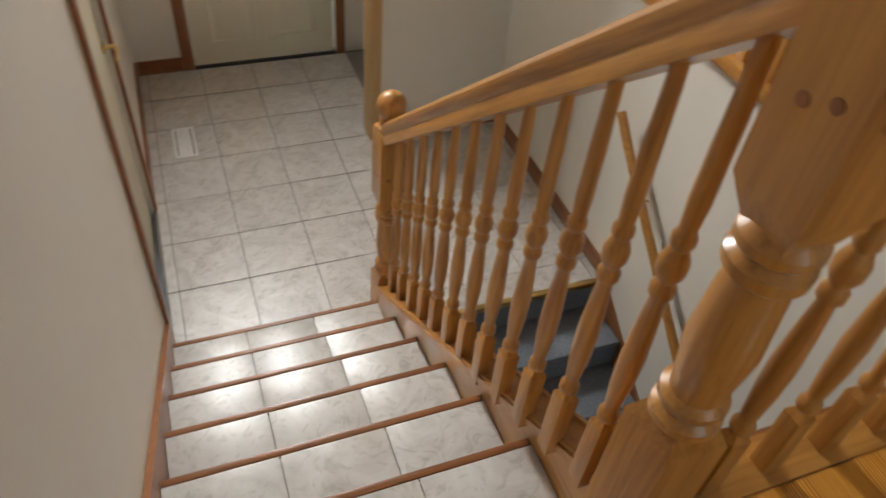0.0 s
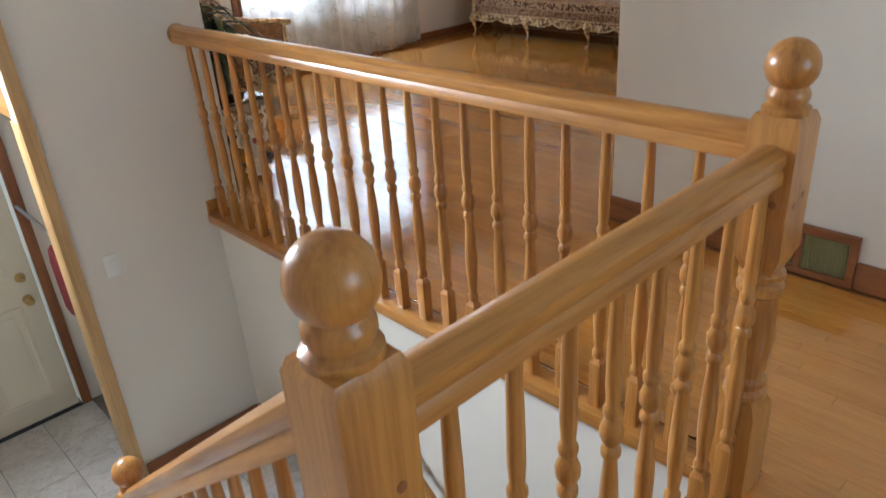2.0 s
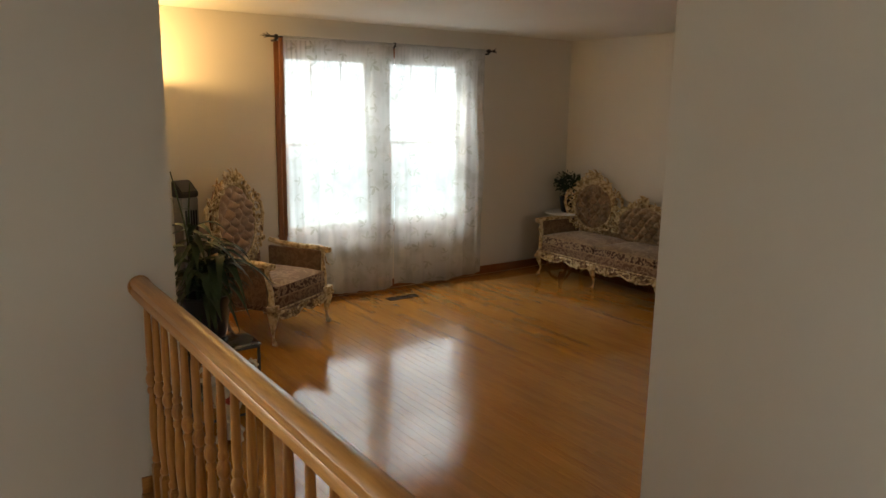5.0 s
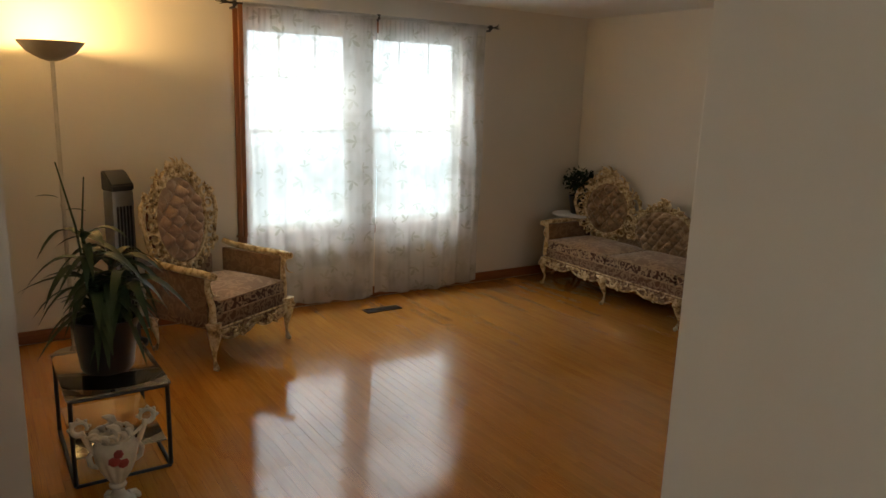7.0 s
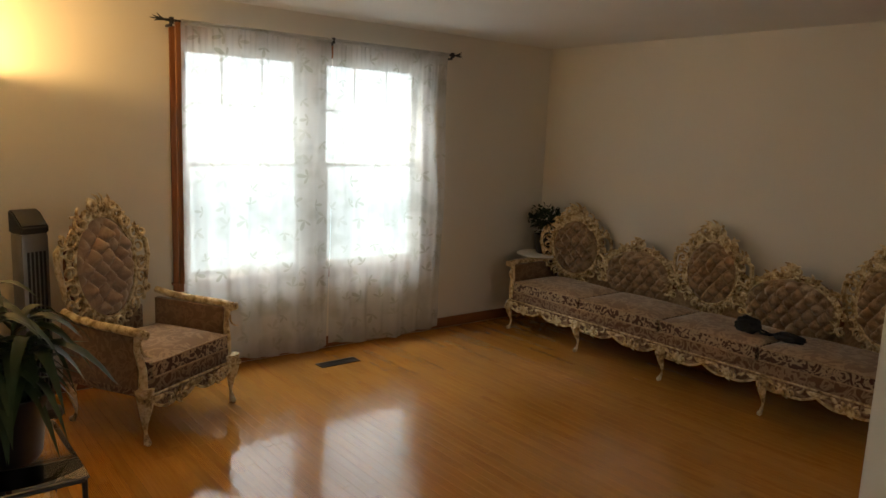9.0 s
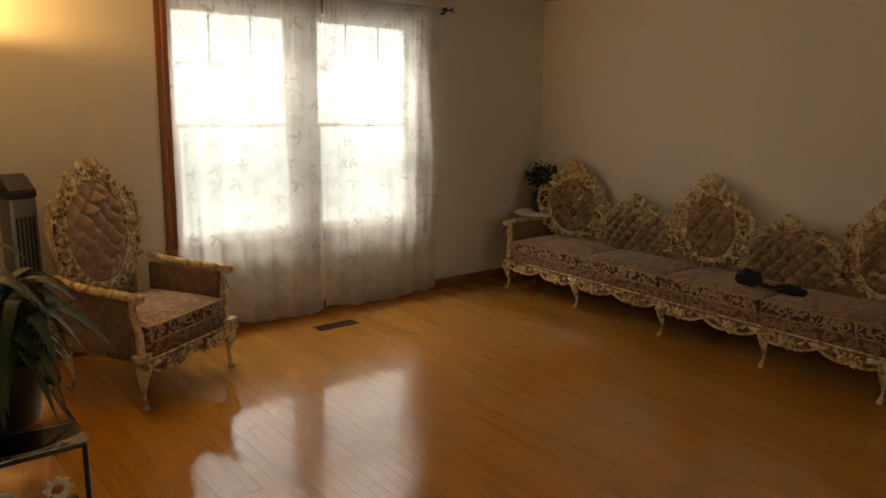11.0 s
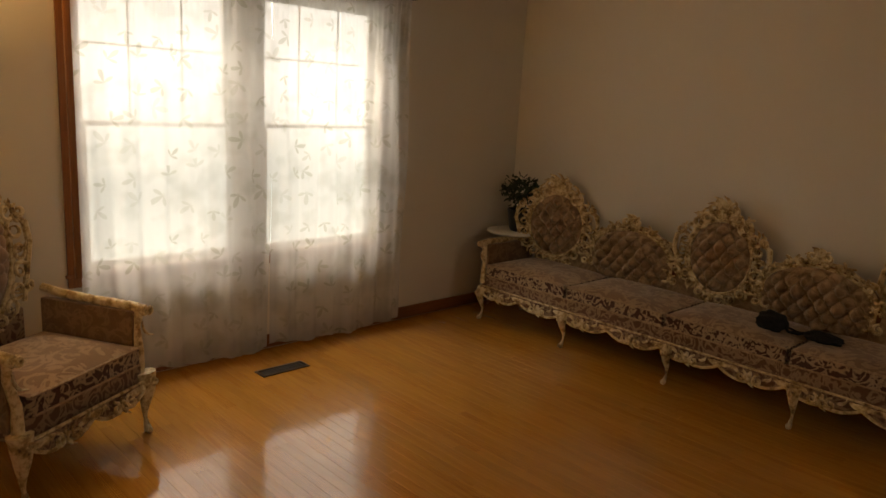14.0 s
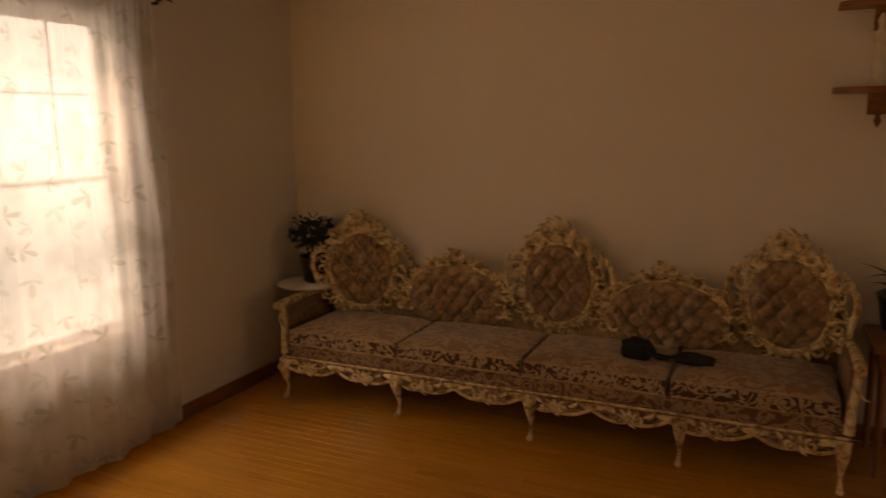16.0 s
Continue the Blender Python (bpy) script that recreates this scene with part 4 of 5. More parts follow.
def oval_back(parent, cx, cz, a, b, y, m=None, crest=1.0, cloth=None):
    """A high medallion back: buttoned oval, moulding and pierced carved surround with a crest."""
    cloth = cloth or velvet
    bm = bmesh.new()
    tufted(bm, cx, cz, a, b, y, 0.080 * a / 0.17, 0.075)
    pad = part("cushion_back", bm, cloth, parent, "buttoned dusty-brown velvet oval", m)
    bm = bmesh.new()
    buttons(bm, cx, cz, a, b, y, 0.080 * a / 0.17)
    tagged(part("buttons", bm, cloth, pad), kind="stuff")
    bm = bmesh.new()
    box(bm, cx - a * 0.9, y + 0.006, cz - b * 0.9, cx + a * 0.9, y + 0.03, cz + b * 0.9, 0.01)
    part("back_panel", bm, cloth, parent, "", m)
    # dark plate gives the pierced gaps of the carving their shade by colour
    bm = bmesh.new()
    backing_plate(bm, oval(cx, cz, a + 0.046, b + 0.045, 40), y + 0.018)
    part("backboard", bm, trim_z, parent, "dark plate for the shade in the gaps of the carving", m)
    bm = bmesh.new()
    peak = [(0.62, 0.84, 0.0), (0.42, 0.96, 0.030), (0.24, 1.0, 0.052), (0.12, 1.0, 0.080), (0.0, 1.0, 0.090)]
    edge_r = [(cx + p * a, cz + q * b + r * crest) for p, q, r in peak]
    edge_l = [(cx - p * a, cz + q * b + r * crest) for p, q, r in peak[:-1]]
    extrude_profile(bm, edge_r + edge_l[::-1] + [(cx - 0.3 * a, cz + 0.9 * b), (cx + 0.3 * a, cz + 0.9 * b)], y + 0.002, y + 0.016, "y")
    tube(bm, [(x, y - 0.012, z) for x, z in oval(cx, cz, a + 0.006, b + 0.006)], 0.010, 6)
    tube(bm, [(x, y + 0.006, z) for x, z in oval(cx, cz, a + 0.030, b + 0.030)], 0.014, 6)
    rnd = random.Random(int(cx * 100) + int(a * 1000))
    steps = 22
    for k in range(steps):
        t = 2 * math.pi * k / steps
        bulk = 1.0 + 0.35 * max(0, math.sin(t)) + 0.25 * abs(math.cos(t))
        ex, ez = cx + (a + 0.052) * math.cos(t), cz + (b + 0.048) * math.sin(t)
        s = (0.034 + 0.010 * rnd.random()) * bulk
        scroll(bm, (ex, y, ez), s, t + rnd.uniform(-0.6, 0.6), 1 if k % 2 else -1, 0.0095)
        if k % 2 == 0:
            leaf_lobe(bm, (ex, y - 0.004, ez), 0.045 * bulk, t + rnd.uniform(-0.9, 0.9), 0.011)
    for side in (-1, 1):
        wx = cx + side * (a + 0.080)
        tube(bm, [(wx - side * 0.01, y, cz + b * 0.55), (wx + side * 0.028, y - 0.01, cz + b * 0.42), (wx + side * 0.036, y - 0.012, cz + b * 0.10), (wx + side * 0.016, y - 0.008, cz - b * 0.20),
                  (wx + side * 0.004, y, cz - b * 0.45), (wx - side * 0.03, y, cz - b * 0.85)], [0.012, 0.017, 0.016, 0.015, 0.014, 0.012], 6)
        scroll(bm, (wx - side * 0.006, y - 0.004, cz + b * 0.62), 0.030, math.pi / 2, side, 0.011)
        scroll(bm, (wx - side * 0.012, y - 0.004, cz - b * 0.60), 0.028, -math.pi / 2, side, 0.010)
        scroll(bm, (cx + side * a * 0.70, y - 0.006, cz + b * 0.90), 0.036 * crest, math.pi / 2 - side * 0.6, -side, 0.012)
        scroll(bm, (cx + side * a * 0.34, y - 0.010, cz + b + 0.060 * crest), 0.034 * crest, math.pi / 2, side, 0.012)
        leaf_lobe(bm, (cx + side * 0.012, y - 0.012, cz + b + 0.04 * crest), 0.085 * crest, math.pi / 2 - side * 0.45, 0.015)
        leaf_lobe(bm, (cx + side * 0.02, y - 0.012, cz + b + 0.02), 0.10 * crest, math.pi / 2 - side * 0.95, 0.015)
    leaf_lobe(bm, (cx, y - 0.016, cz + b + 0.03), 0.105 * crest, math.pi / 2 - 0.15, 0.020)
    knob_ball(bm, (cx, y - 0.024, cz + b + 0.05 * crest), 0.017)
    for k in range(-2, 3):
        leaf_lobe(bm, (cx + 0.012 * k, y - 0.020, cz + b + 0.012), 0.062 * crest, math.pi / 2 - 0.33 * k - 0.2, 0.011)
    for side in (-1, 1):
        scroll(bm, (cx + side * a * 0.52, y - 0.008, cz + b * 0.98 + 0.02), 0.030 * crest, math.pi / 2 + side * 0.9, side, 0.011)
        leaf_lobe(bm, (cx + side * a * 0.80, y - 0.010, cz + b * 0.72), 0.075, math.pi / 2 - side * 0.75, 0.014)
    part("carved_surround", bm, carved, parent, "gilded cream carved scrollwork", m)


def arch_back(parent, cx, cz, a, b, y):
    """A low arched back between two medallions."""
    low = -0.60
    bm = bmesh.new()
    tufted(bm, cx, cz, a, b, y, 0.094, 0.075, low)
    pad = part("cushion_back", bm, velvet, parent, "buttoned dusty-brown velvet arch")
    bm = bmesh.new()
    buttons(bm, cx, cz, a, b, y, 0.094, low)
    tagged(part("buttons", bm, velvet, pad), kind="stuff")
    bm = bmesh.new()
    box(bm, cx - a * 0.95, y + 0.006, cz + b * low, cx + a * 0.95, y + 0.03, cz + b * 0.55, 0.01)
    part("back_panel", bm, velvet, parent)
    # same dark plate, imitating shade behind the arch carving
    bm = bmesh.new()
    backing_plate(bm, oval(cx, cz, a + 0.030, b + 0.038, 40, -0.3, math.pi + 0.3), y + 0.018)
    part("backboard", bm, trim_z, parent, "dark plate for the shade in the gaps of the carving")
    bm = bmesh.new()
    arc = oval(cx, cz, a + 0.006, b + 0.006, 30, -0.15, math.pi + 0.15)
    tube(bm, [(x, y - 0.012, z) for x, z in arc], 0.010, 6)
    arc = oval(cx, cz, a + 0.02, b + 0.032, 30, 0.2, math.pi - 0.2)
    tube(bm, [(x, y + 0.004, z) for x, z in arc], 0.013, 6)
    for k in range(12):
        t = math.pi * (0.12 + 0.76 * k / 11)
        ex, ez = cx + (a + 0.025) * math.cos(t), cz + (b + 0.038) * math.sin(t)
        scroll(bm, (ex, y, ez), 0.021 + 0.012 * math.sin(t) ** 4, t, 1 if k % 2 else -1, 0.009)
        leaf_lobe(bm, (ex, y - 0.003, ez), 0.042, t + (0.8 if k % 2 else -0.8), 0.011)
    for side in (-1, 1):
        scroll(bm, (cx + side * 0.045, y - 0.010, cz + b + 0.065), 0.032, math.pi / 2, side, 0.011)
        leaf_lobe(bm, (cx + side * 0.01, y - 0.012, cz + b + 0.04), 0.08, math.pi / 2 - side * 0.5, 0.014)
    leaf_lobe(bm, (cx, y - 0.014, cz + b + 0.04), 0.09, math.pi / 2 - 0.1, 0.018)
    part("carved_crest", bm, carved, parent, "gilded cream carved crest")


def cabriole(parent, x, y, height, toe=-1, lean=0.0, stout=1.0, bow=1.0):
    bm = bmesh.new()
    pts, rad = [], []
    for k in range(11):
        u = k / 10
        bend = bow * 0.019 * math.sin(2 * math.pi * (u * 0.95 + 0.02))
        pts.append((x + lean * bend * 0.7, y - toe * (bend + 0.014 * u ** 4), height * (1 - u) + 0.012 * u))
        rad.append(0.036 - 0.030 * u ** 0.7 + 0.004 * math.sin(6 * u) if u < 0.9 else 0.010 + 0.05 * (u - 0.9))
    tube(bm, pts, [r * stout for r in rad], 10)
    knob_ball(bm, (x, y - toe * 0.018, 0.016), 0.016)
    scroll(bm, (x, y - toe * 0.034, height - 0.035), 0.022, math.pi / 2, 1, 0.008)
    part("leg", bm, carved, parent, "slender gilded cabriole leg")


def apron(parent, x0, x1, y, z_top, waves, name="apron"):
    """The carved scalloped front rail with pierced ornaments."""
    bm = bmesh.new()
    n = waves * 12
    top, bot = [], []
    for k in range(n + 1):
        u = k / n
        x = x0 + (x1 - x0) * u
        w = abs(math.sin(math.pi * waves * u))
        drop = 0.042 + 0.034 * w + 0.016 * abs(math.sin(2 * math.pi * waves * u))
        top.append((x, z_top)), bot.append((x, z_top - drop))
    for k in range(n):
        quad = [top[k], top[k + 1], bot[k + 1], bot[k]]
        f = [bm.verts.new((a, y, c)) for a, c in quad]
        g = [bm.verts.new((a, y + 0.022, c)) for a, c in quad]
        bm.faces.new(f[::-1]), bm.faces.new((f[3], f[2], g[2], g[3]))
        if k == 0:
            bm.faces.new((f[0], f[3], g[3], g[0]))
        if k == n - 1:
            bm.faces.new((f[1], g[1], g[2], f[2]))
    bmesh.ops.remove_doubles(bm, verts=bm.verts, dist=0.00001)
    part("apron_cloth", bm, band_cloth, parent, "brocade behind the carved rail")
    bm = bmesh.new()
    tube(bm, [(a, y - 0.004, c) for a, c in bot], 0.0085, 6)
    for w in range(waves + 1):
        xm = min(max(x0 + (x1 - x0) * w / waves, x0 + 0.05), x1 - 0.05)
        tube(bm, [(xm - 0.06, y - 0.002, z_top - 0.022), (xm - 0.03, y - 0.006, z_top - 0.026), (xm + 0.03, y - 0.006, z_top - 0.026), (xm + 0.06, y - 0.002, z_top - 0.022)], [0.006, 0.017, 0.017, 0.006], 8, 0.5)
    tube(bm, [(x0, y - 0.003, z_top), (x1, y - 0.003, z_top)], 0.007, 6)
    for w in range(waves):
        xm = x0 + (x1 - x0) * (w + 0.5) / waves
        z = z_top - 0.050
        for side in (-1, 1):
            scroll(bm, (xm + side * 0.045, y - 0.006, z), 0.028, math.pi / 2, side, 0.009)
            leaf_lobe(bm, (xm + side * 0.07, y - 0.004, z + 0.008), 0.07, 0.15 if side > 0 else math.pi - 0.85, 0.012)
        leaf_lobe(bm, (xm, y - 0.010, z + 0.035), 0.085, -math.pi / 2 - 0.3, 0.018)
        knob_ball(bm, (xm, y - 0.016, z + 0.012), 0.014)
    part(name, bm, carved, parent, "scalloped gilded cream carved rail")


def cushion(parent, x0, x1, y0, y1, z0, z1, name="seat_cushion"):
    bm = bmesh.new()
    nx, ny = 14, 12
    top = {}
    for i in range(nx + 1):
        for j in range(ny + 1):
            u, v = 2 * i / nx - 1, 2 * j / ny - 1
            crown = (1 - abs(u) ** 5) * (1 - abs(v) ** 5)
            top[i, j] = bm.verts.new((x0 + (x1 - x0) * i / nx, y0 + (y1 - y0) * j / ny, z1 - 0.03 + 0.034 * crown))
    for i in range(nx):
        for j in range(ny):
            bm.faces.new((top[i, j], top[i + 1, j], top[i + 1, j + 1], top[i, j + 1]))
    top_part = part(name, bm, seat_cloth, parent, "worn tan velvet seat top")
    bm = bmesh.new()
    box(bm, x0, y0 - 0.002, z0, x1, y1, z1 - 0.028, 0.012)
    part("cushion_border", bm, damask, top_part, "brown flowered damask cushion border")
    bm = bmesh.new()
    for z in (z1 - 0.030, z0 + 0.008):
        tube(bm, [(x0 + 0.004, y0 - 0.002, z), (x1 - 0.004, y0 - 0.002, z)], 0.006, 6)
    part("piping", bm, velvet, top_part)


def armrest(parent, side, x, y_front, y_back, z, seat_z):
    """A padded arm under a carved rail that scrolls down at the front."""
    bm = bmesh.new()
    tube(bm, [(x, y_back, z + 0.036), (x + side * 0.012, y_back - 0.10, z + 0.014), (x + side * 0.02, (y_front + y_back) / 2, z + 0.004), (x + side * 0.022, y_front + 0.05, z + 0.002), (x + side * 0.02, y_front - 0.015, z - 0.006), (x + side * 0.016, y_front - 0.03, z - 0.03)],
         [0.020, 0.022, 0.022, 0.024, 0.026, 0.014], 10)
    tube(bm, [(x + side * 0.02, y_front + 0.005, z - 0.01), (x + side * 0.014, y_front + 0.02, z - 0.09), (x, y_front - 0.004, z - 0.20), (x - side * 0.002, y_front + 0.0, seat_z - 0.06)], [0.021, 0.017, 0.021, 0.026], 10)
    for yaw in (0, math.pi):
        scroll(bm, (x + side * 0.02, y_front - 0.030, z - 0.004), 0.020, math.pi / 2 + yaw, side, 0.008)
    leaf_lobe(bm, (x + side * 0.016, y_front - 0.012, z - 0.06), 0.09, -math.pi / 2 - 0.1, 0.012)
    part("armrest", bm, carved, parent, "carved gilded arm rail")
    bm = bmesh.new()
    xa, xb = sorted((x - side * 0.018, x + side * 0.024))
    box(bm, xa, y_front + 0.02, seat_z - 0.05, xb, y_back, z - 0.012, 0.010)
    part("arm_panel", bm, arm_cloth, parent, "faded brocade arm panel")


def sofa():
    s = thing("sofa", pose(4.775, 2.92, 0, 0, 0, -90), "long ornate sofa with gilded carved frame and buttoned brown velvet", "sofa")
    w, f, b = 1.50, -0.30, 0.27
    bm = bmesh.new()
    box(bm, -w, f, 0.245, w, b, 0.335, 0.010)
    part("seat_frame", bm, band_cloth, s, "faded brown brocade seat band")
    apron(s, -w + 0.01, w - 0.01, f - 0.022, 0.262, 8)
    for k in range(4):
        x0 = -w + 0.04 + k * (2 * w - 0.08) / 4
        cushion(s, x0 + 0.009, x0 + (2 * w - 0.08) / 4 - 0.009, f - 0.012, b - 0.05, 0.335, 0.452)
    for x in (-1.48, -0.72, 0.055, 0.795, 1.475):
        cabriole(s, x, f - 0.012, 0.245, 1)
    for x in (-1.42, 0.0, 1.42):
        cabriole(s, x, b - 0.02, 0.245, -1)
    for x, kind in ((-1.235, 1), (-0.605, 0), (0.035, 1), (0.635, 0), (1.235, 1)):
        if kind:
            turn = 0 if abs(x) < 1 else (22 if x < 0 else -22)
            oval_back(s, x, 0.718, 0.200, 0.230, b - 0.02, pose(x, b - 0.02 - (0.055 if turn else 0), 0, 0, 0, turn) @ pose(-x, 0.02 - b, 0), 1.35)
        else:
            arch_back(s, x, 0.56, 0.318, 0.218, b - 0.025)
    bm = bmesh.new()
    box(bm, -w + 0.02, b, 0.30, w - 0.02, b + 0.03, 0.60, 0.008)
    part("back_frame", bm, velvet, s)
    for k in range(4):
        bm = bmesh.new()
        x = (-0.945, -0.285, 0.335, 0.955)[k]
        for side in (-1, 1):
            scroll(bm, (x + side * 0.03, b - 0.025, 0.50), 0.030, math.pi / 2, side, 0.010)
            scroll(bm, (x + side * 0.022, b - 0.025, 0.60), 0.026, -math.pi / 2, side, 0.009)
        leaf_lobe(bm, (x, b - 0.03, 0.48), 0.10, math.pi / 2 - 0.1, 0.016)
        leaf_lobe(bm, (x, b - 0.03, 0.60), 0.12, math.pi / 2 - 0.1, 0.014)
        leaf_lobe(bm, (x, b - 0.03, 0.70), 0.08, math.pi / 2 + 0.2, 0.012)
        part("carved_link", bm, carved, s, "gilded carved joints between the backs")
    for side in (-1, 1):
        armrest(s, side, side * (w - 0.005), f + 0.01, b - 0.02, 0.575, 0.335)
    return s


def armchair():
    ang = math.degrees(math.atan2(4.049 - 3.704, 1.82 - 1.223))
    c = Vector((1.5215, 3.8765, 0)) + Vector((-math.sin(radians(ang)), math.cos(radians(ang)), 0)) * 0.30
    s = thing("armchair", pose(c.x, c.y, 0, 0, 0, ang), "ornate armchair with a tall gilded oval back and buttoned pinkish velvet", "armchair")
    w, f, b = 0.345, -0.30, 0.28
    bm = bmesh.new()
    box(bm, -w + 0.01, f, 0.245, w - 0.01, b, 0.345, 0.012)
    part("seat_frame", bm, band_cloth, s, "pale brocade seat band")
    apron(s, -w + 0.03, w - 0.03, f - 0.02, 0.268, 2)
    cushion(s, -w + 0.045, w - 0.045, f - 0.012, b - 0.06, 0.345, 0.462)
    for x in (-w, w):
        cabriole(s, x, f, 0.30, 1, 0.3 if x > 0 else -0.3, 1.4, 0.35)
    for x in (-w + 0.06, w - 0.06):
        cabriole(s, x, b - 0.02, 0.25, -1)
    lean = pose(0, b - 0.02, 0.46, -7) @ pose(0, -(b - 0.02), -0.46)
    oval_back(s, 0.0, 0.825, 0.205, 0.285, b - 0.02, lean, 1.12, chair_velvet)
    bm = bmesh.new()
    box(bm, -0.24, b - 0.015, 0.30, 0.24, b + 0.02, 0.56, 0.01)
    part("back_frame", bm, band_cloth, s)
    for side in (-1, 1):
        armrest(s, side, side * (w - 0.01), f + 0.02, b - 0.03, 0.60, 0.345)
    return s


sofa()
armchair()

# ---- things round the room ----
bag = thing("shoulder_bag", pose(4.655, 2.345, 0.445), "small black fabric bag with a strap lying on the sofa", "bag")


def slumped(bm, x, y, rx, ry, h, seed):
    """A soft pouch that has sunk into itself, flat underneath."""
    r = bmesh.ops.create_icosphere(bm, subdivisions=4, radius=1.0)
    for v in r["verts"]:
        k = 1 + 0.28 * noise.noise(v.co * 1.7 + Vector((seed, 0, 0))) + 0.10 * noise.noise(v.co * 4.0 + Vector((0, seed, 0)))
        v.co = Vector((x + v.co.x * rx * k, y + v.co.y * ry * k, max(0.0, h * 0.45 + v.co.z * h * 0.55 * k)))


bm = bmesh.new()
slumped(bm, 0.0, 0.02, 0.06, 0.08, 0.11, 1.3)
part("pouch", bm, cord_black, bag)
bm = bmesh.new()
slumped(bm, 0.01, -0.25, 0.05, 0.10, 0.058, 4.1)
part("case", bm, cord_black, bag)
bm = bmesh.new()
tube(bm, [(0.0, -0.04, 0.05), (-0.03, -0.08, 0.025), (0.01, -0.12, 0.016), (0.02, -0.16, 0.03), (-0.02, -0.20, 0.05)], 0.009, 8)
tube(bm, [(0.03, -0.02, 0.04), (0.06, -0.09, 0.012), (0.05, -0.15, 0.012), (0.03, -0.19, 0.035)], 0.007, 8)
part("strap", bm, cord_black, bag)


def leaf_blade(bm, root, yaw, length, rise, droop, wide):
    """A strap leaf with a folded midrib that arches over."""
    n = 7
    d = Vector((math.cos(yaw), math.sin(yaw), 0))
    side = Vector((-d.y, d.x, 0))
    rows = []
    for k in range(n + 1):
        u = k / n
        p = Vector(root) + d * length * u * (0.55 + 0.45 * u) + Vector((0, 0, rise * u - droop * u * u * u))
        w = wide * (math.sin(math.pi * min(1, 0.12 + 0.88 * u)) ** 0.8) * (1 if k < n else 0.05)
        rows.append([bm.verts.new(p - side * w), bm.verts.new(p - Vector((0, 0, w * 0.35))), bm.verts.new(p + side * w)])
    for a, b in zip(rows, rows[1:]):
        bm.faces.new((a[0], a[1], b[1], b[0])), bm.faces.new((a[1], a[2], b[2], b[1]))


def plant_stand():
    s = thing("side_table", pose(0.525, 2.92, 0), "small glass-topped table on a bent black metal frame", "side table")
    bm = bmesh.new()
    box(bm, -0.21, -0.27, 0.405, 0.21, 0.34, 0.415, 0.002)
    part("glass_top", bm, shelf_glass, s)
    for x in (-0.195, 0.195):
        bm = bmesh.new()
        tube(bm, [(x, -0.26, 0.40), (x, -0.265, 0.02), (x, -0.25, 0.010), (x, 0.32, 0.010), (x, 0.335, 0.02), (x, 0.33, 0.40)], 0.0095, 8)
        part("frame_loop", bm, iron, s, "bent black tube")
    for y, z in ((-0.262, 0.398), (0.33, 0.398), (-0.264, 0.012)):
        bm = bmesh.new()
        tube(bm, [(-0.195, y, z), (0.195, y, z)], 0.008, 8)
        part("crossbar", bm, iron, s)
    bm = bmesh.new()
    box(bm, -0.185, -0.25, 0.13, 0.185, 0.32, 0.138, 0.002)
    part("lower_shelf", bm, shelf_glass, s)


def strap_plant():
    p = thing("potted_plant", pose(0.525, 2.95, 0.4155), "dark green strap-leaved plant in a black pot on glass table", "plant")
    bm = bmesh.new()
    lathe(bm, [(0.105, 0.0), (0.115, 0.02), (0.135, 0.20), (0.150, 0.235), (0.150, 0.25), (0.138, 0.25), (0.130, 0.20)], 28)
    part("pot", bm, black_plastic, p, "black glazed pot")
    bm = bmesh.new()
    lathe(bm, [(0.129, 0.19), (0.131, 0.205), (0.06, 0.215)], 20)
    part("soil", bm, soil, p)
    rnd = random.Random(3)
    stems = [(-0.04, 0.0, 0.46), (0.03, 0.03, 0.36), (0.05, -0.04, 0.26), (-0.02, -0.05, 0.22)]
    for x, y, h in stems:
        bm = bmesh.new()
        tube(bm, [(x, y, 0.2), (x * 1.3, y * 1.2, 0.2 + h * 0.5), (x * 1.7, y * 1.3, 0.2 + h)], [0.012, 0.010, 0.008], 8)
        part("stem", bm, leaf_green, p)
    for k in range(96):
        x, y, h = stems[k % 4]
        t = 0.15 + 0.85 * rnd.random()
        root = (x * (1 + 0.7 * t), y * (1 + 0.3 * t), 0.2 + h * t)
        bm = bmesh.new()
        leaf_blade(bm, root, rnd.uniform(0, 2 * math.pi), rnd.uniform(0.18, 0.32), rnd.uniform(0.06, 0.20), rnd.uniform(0.10, 0.34), rnd.uniform(0.016, 0.030))
        part("leaf", bm, leaf_green, p)
    for x, y, h, d in ((-0.10, 0.02, 0.95, -0.05), (-0.07, 0.05, 0.88, 0.03)):
        bm = bmesh.new()
        tube(bm, [(x * 0.4, y, 0.25), (x * 0.9, y, 0.25 + (h - 0.25) * 0.6), (x + d, y, h)], [0.006, 0.005, 0.003], 6)
        part("flower_stalk", bm, leaf_green, p)
        bm = bmesh.new()
        leaf_blade(bm, (x + d, y, h - 0.15), 3.4, 0.09, 0.03, 0.02, 0.012)
        part("leaf", bm, leaf_green, p)


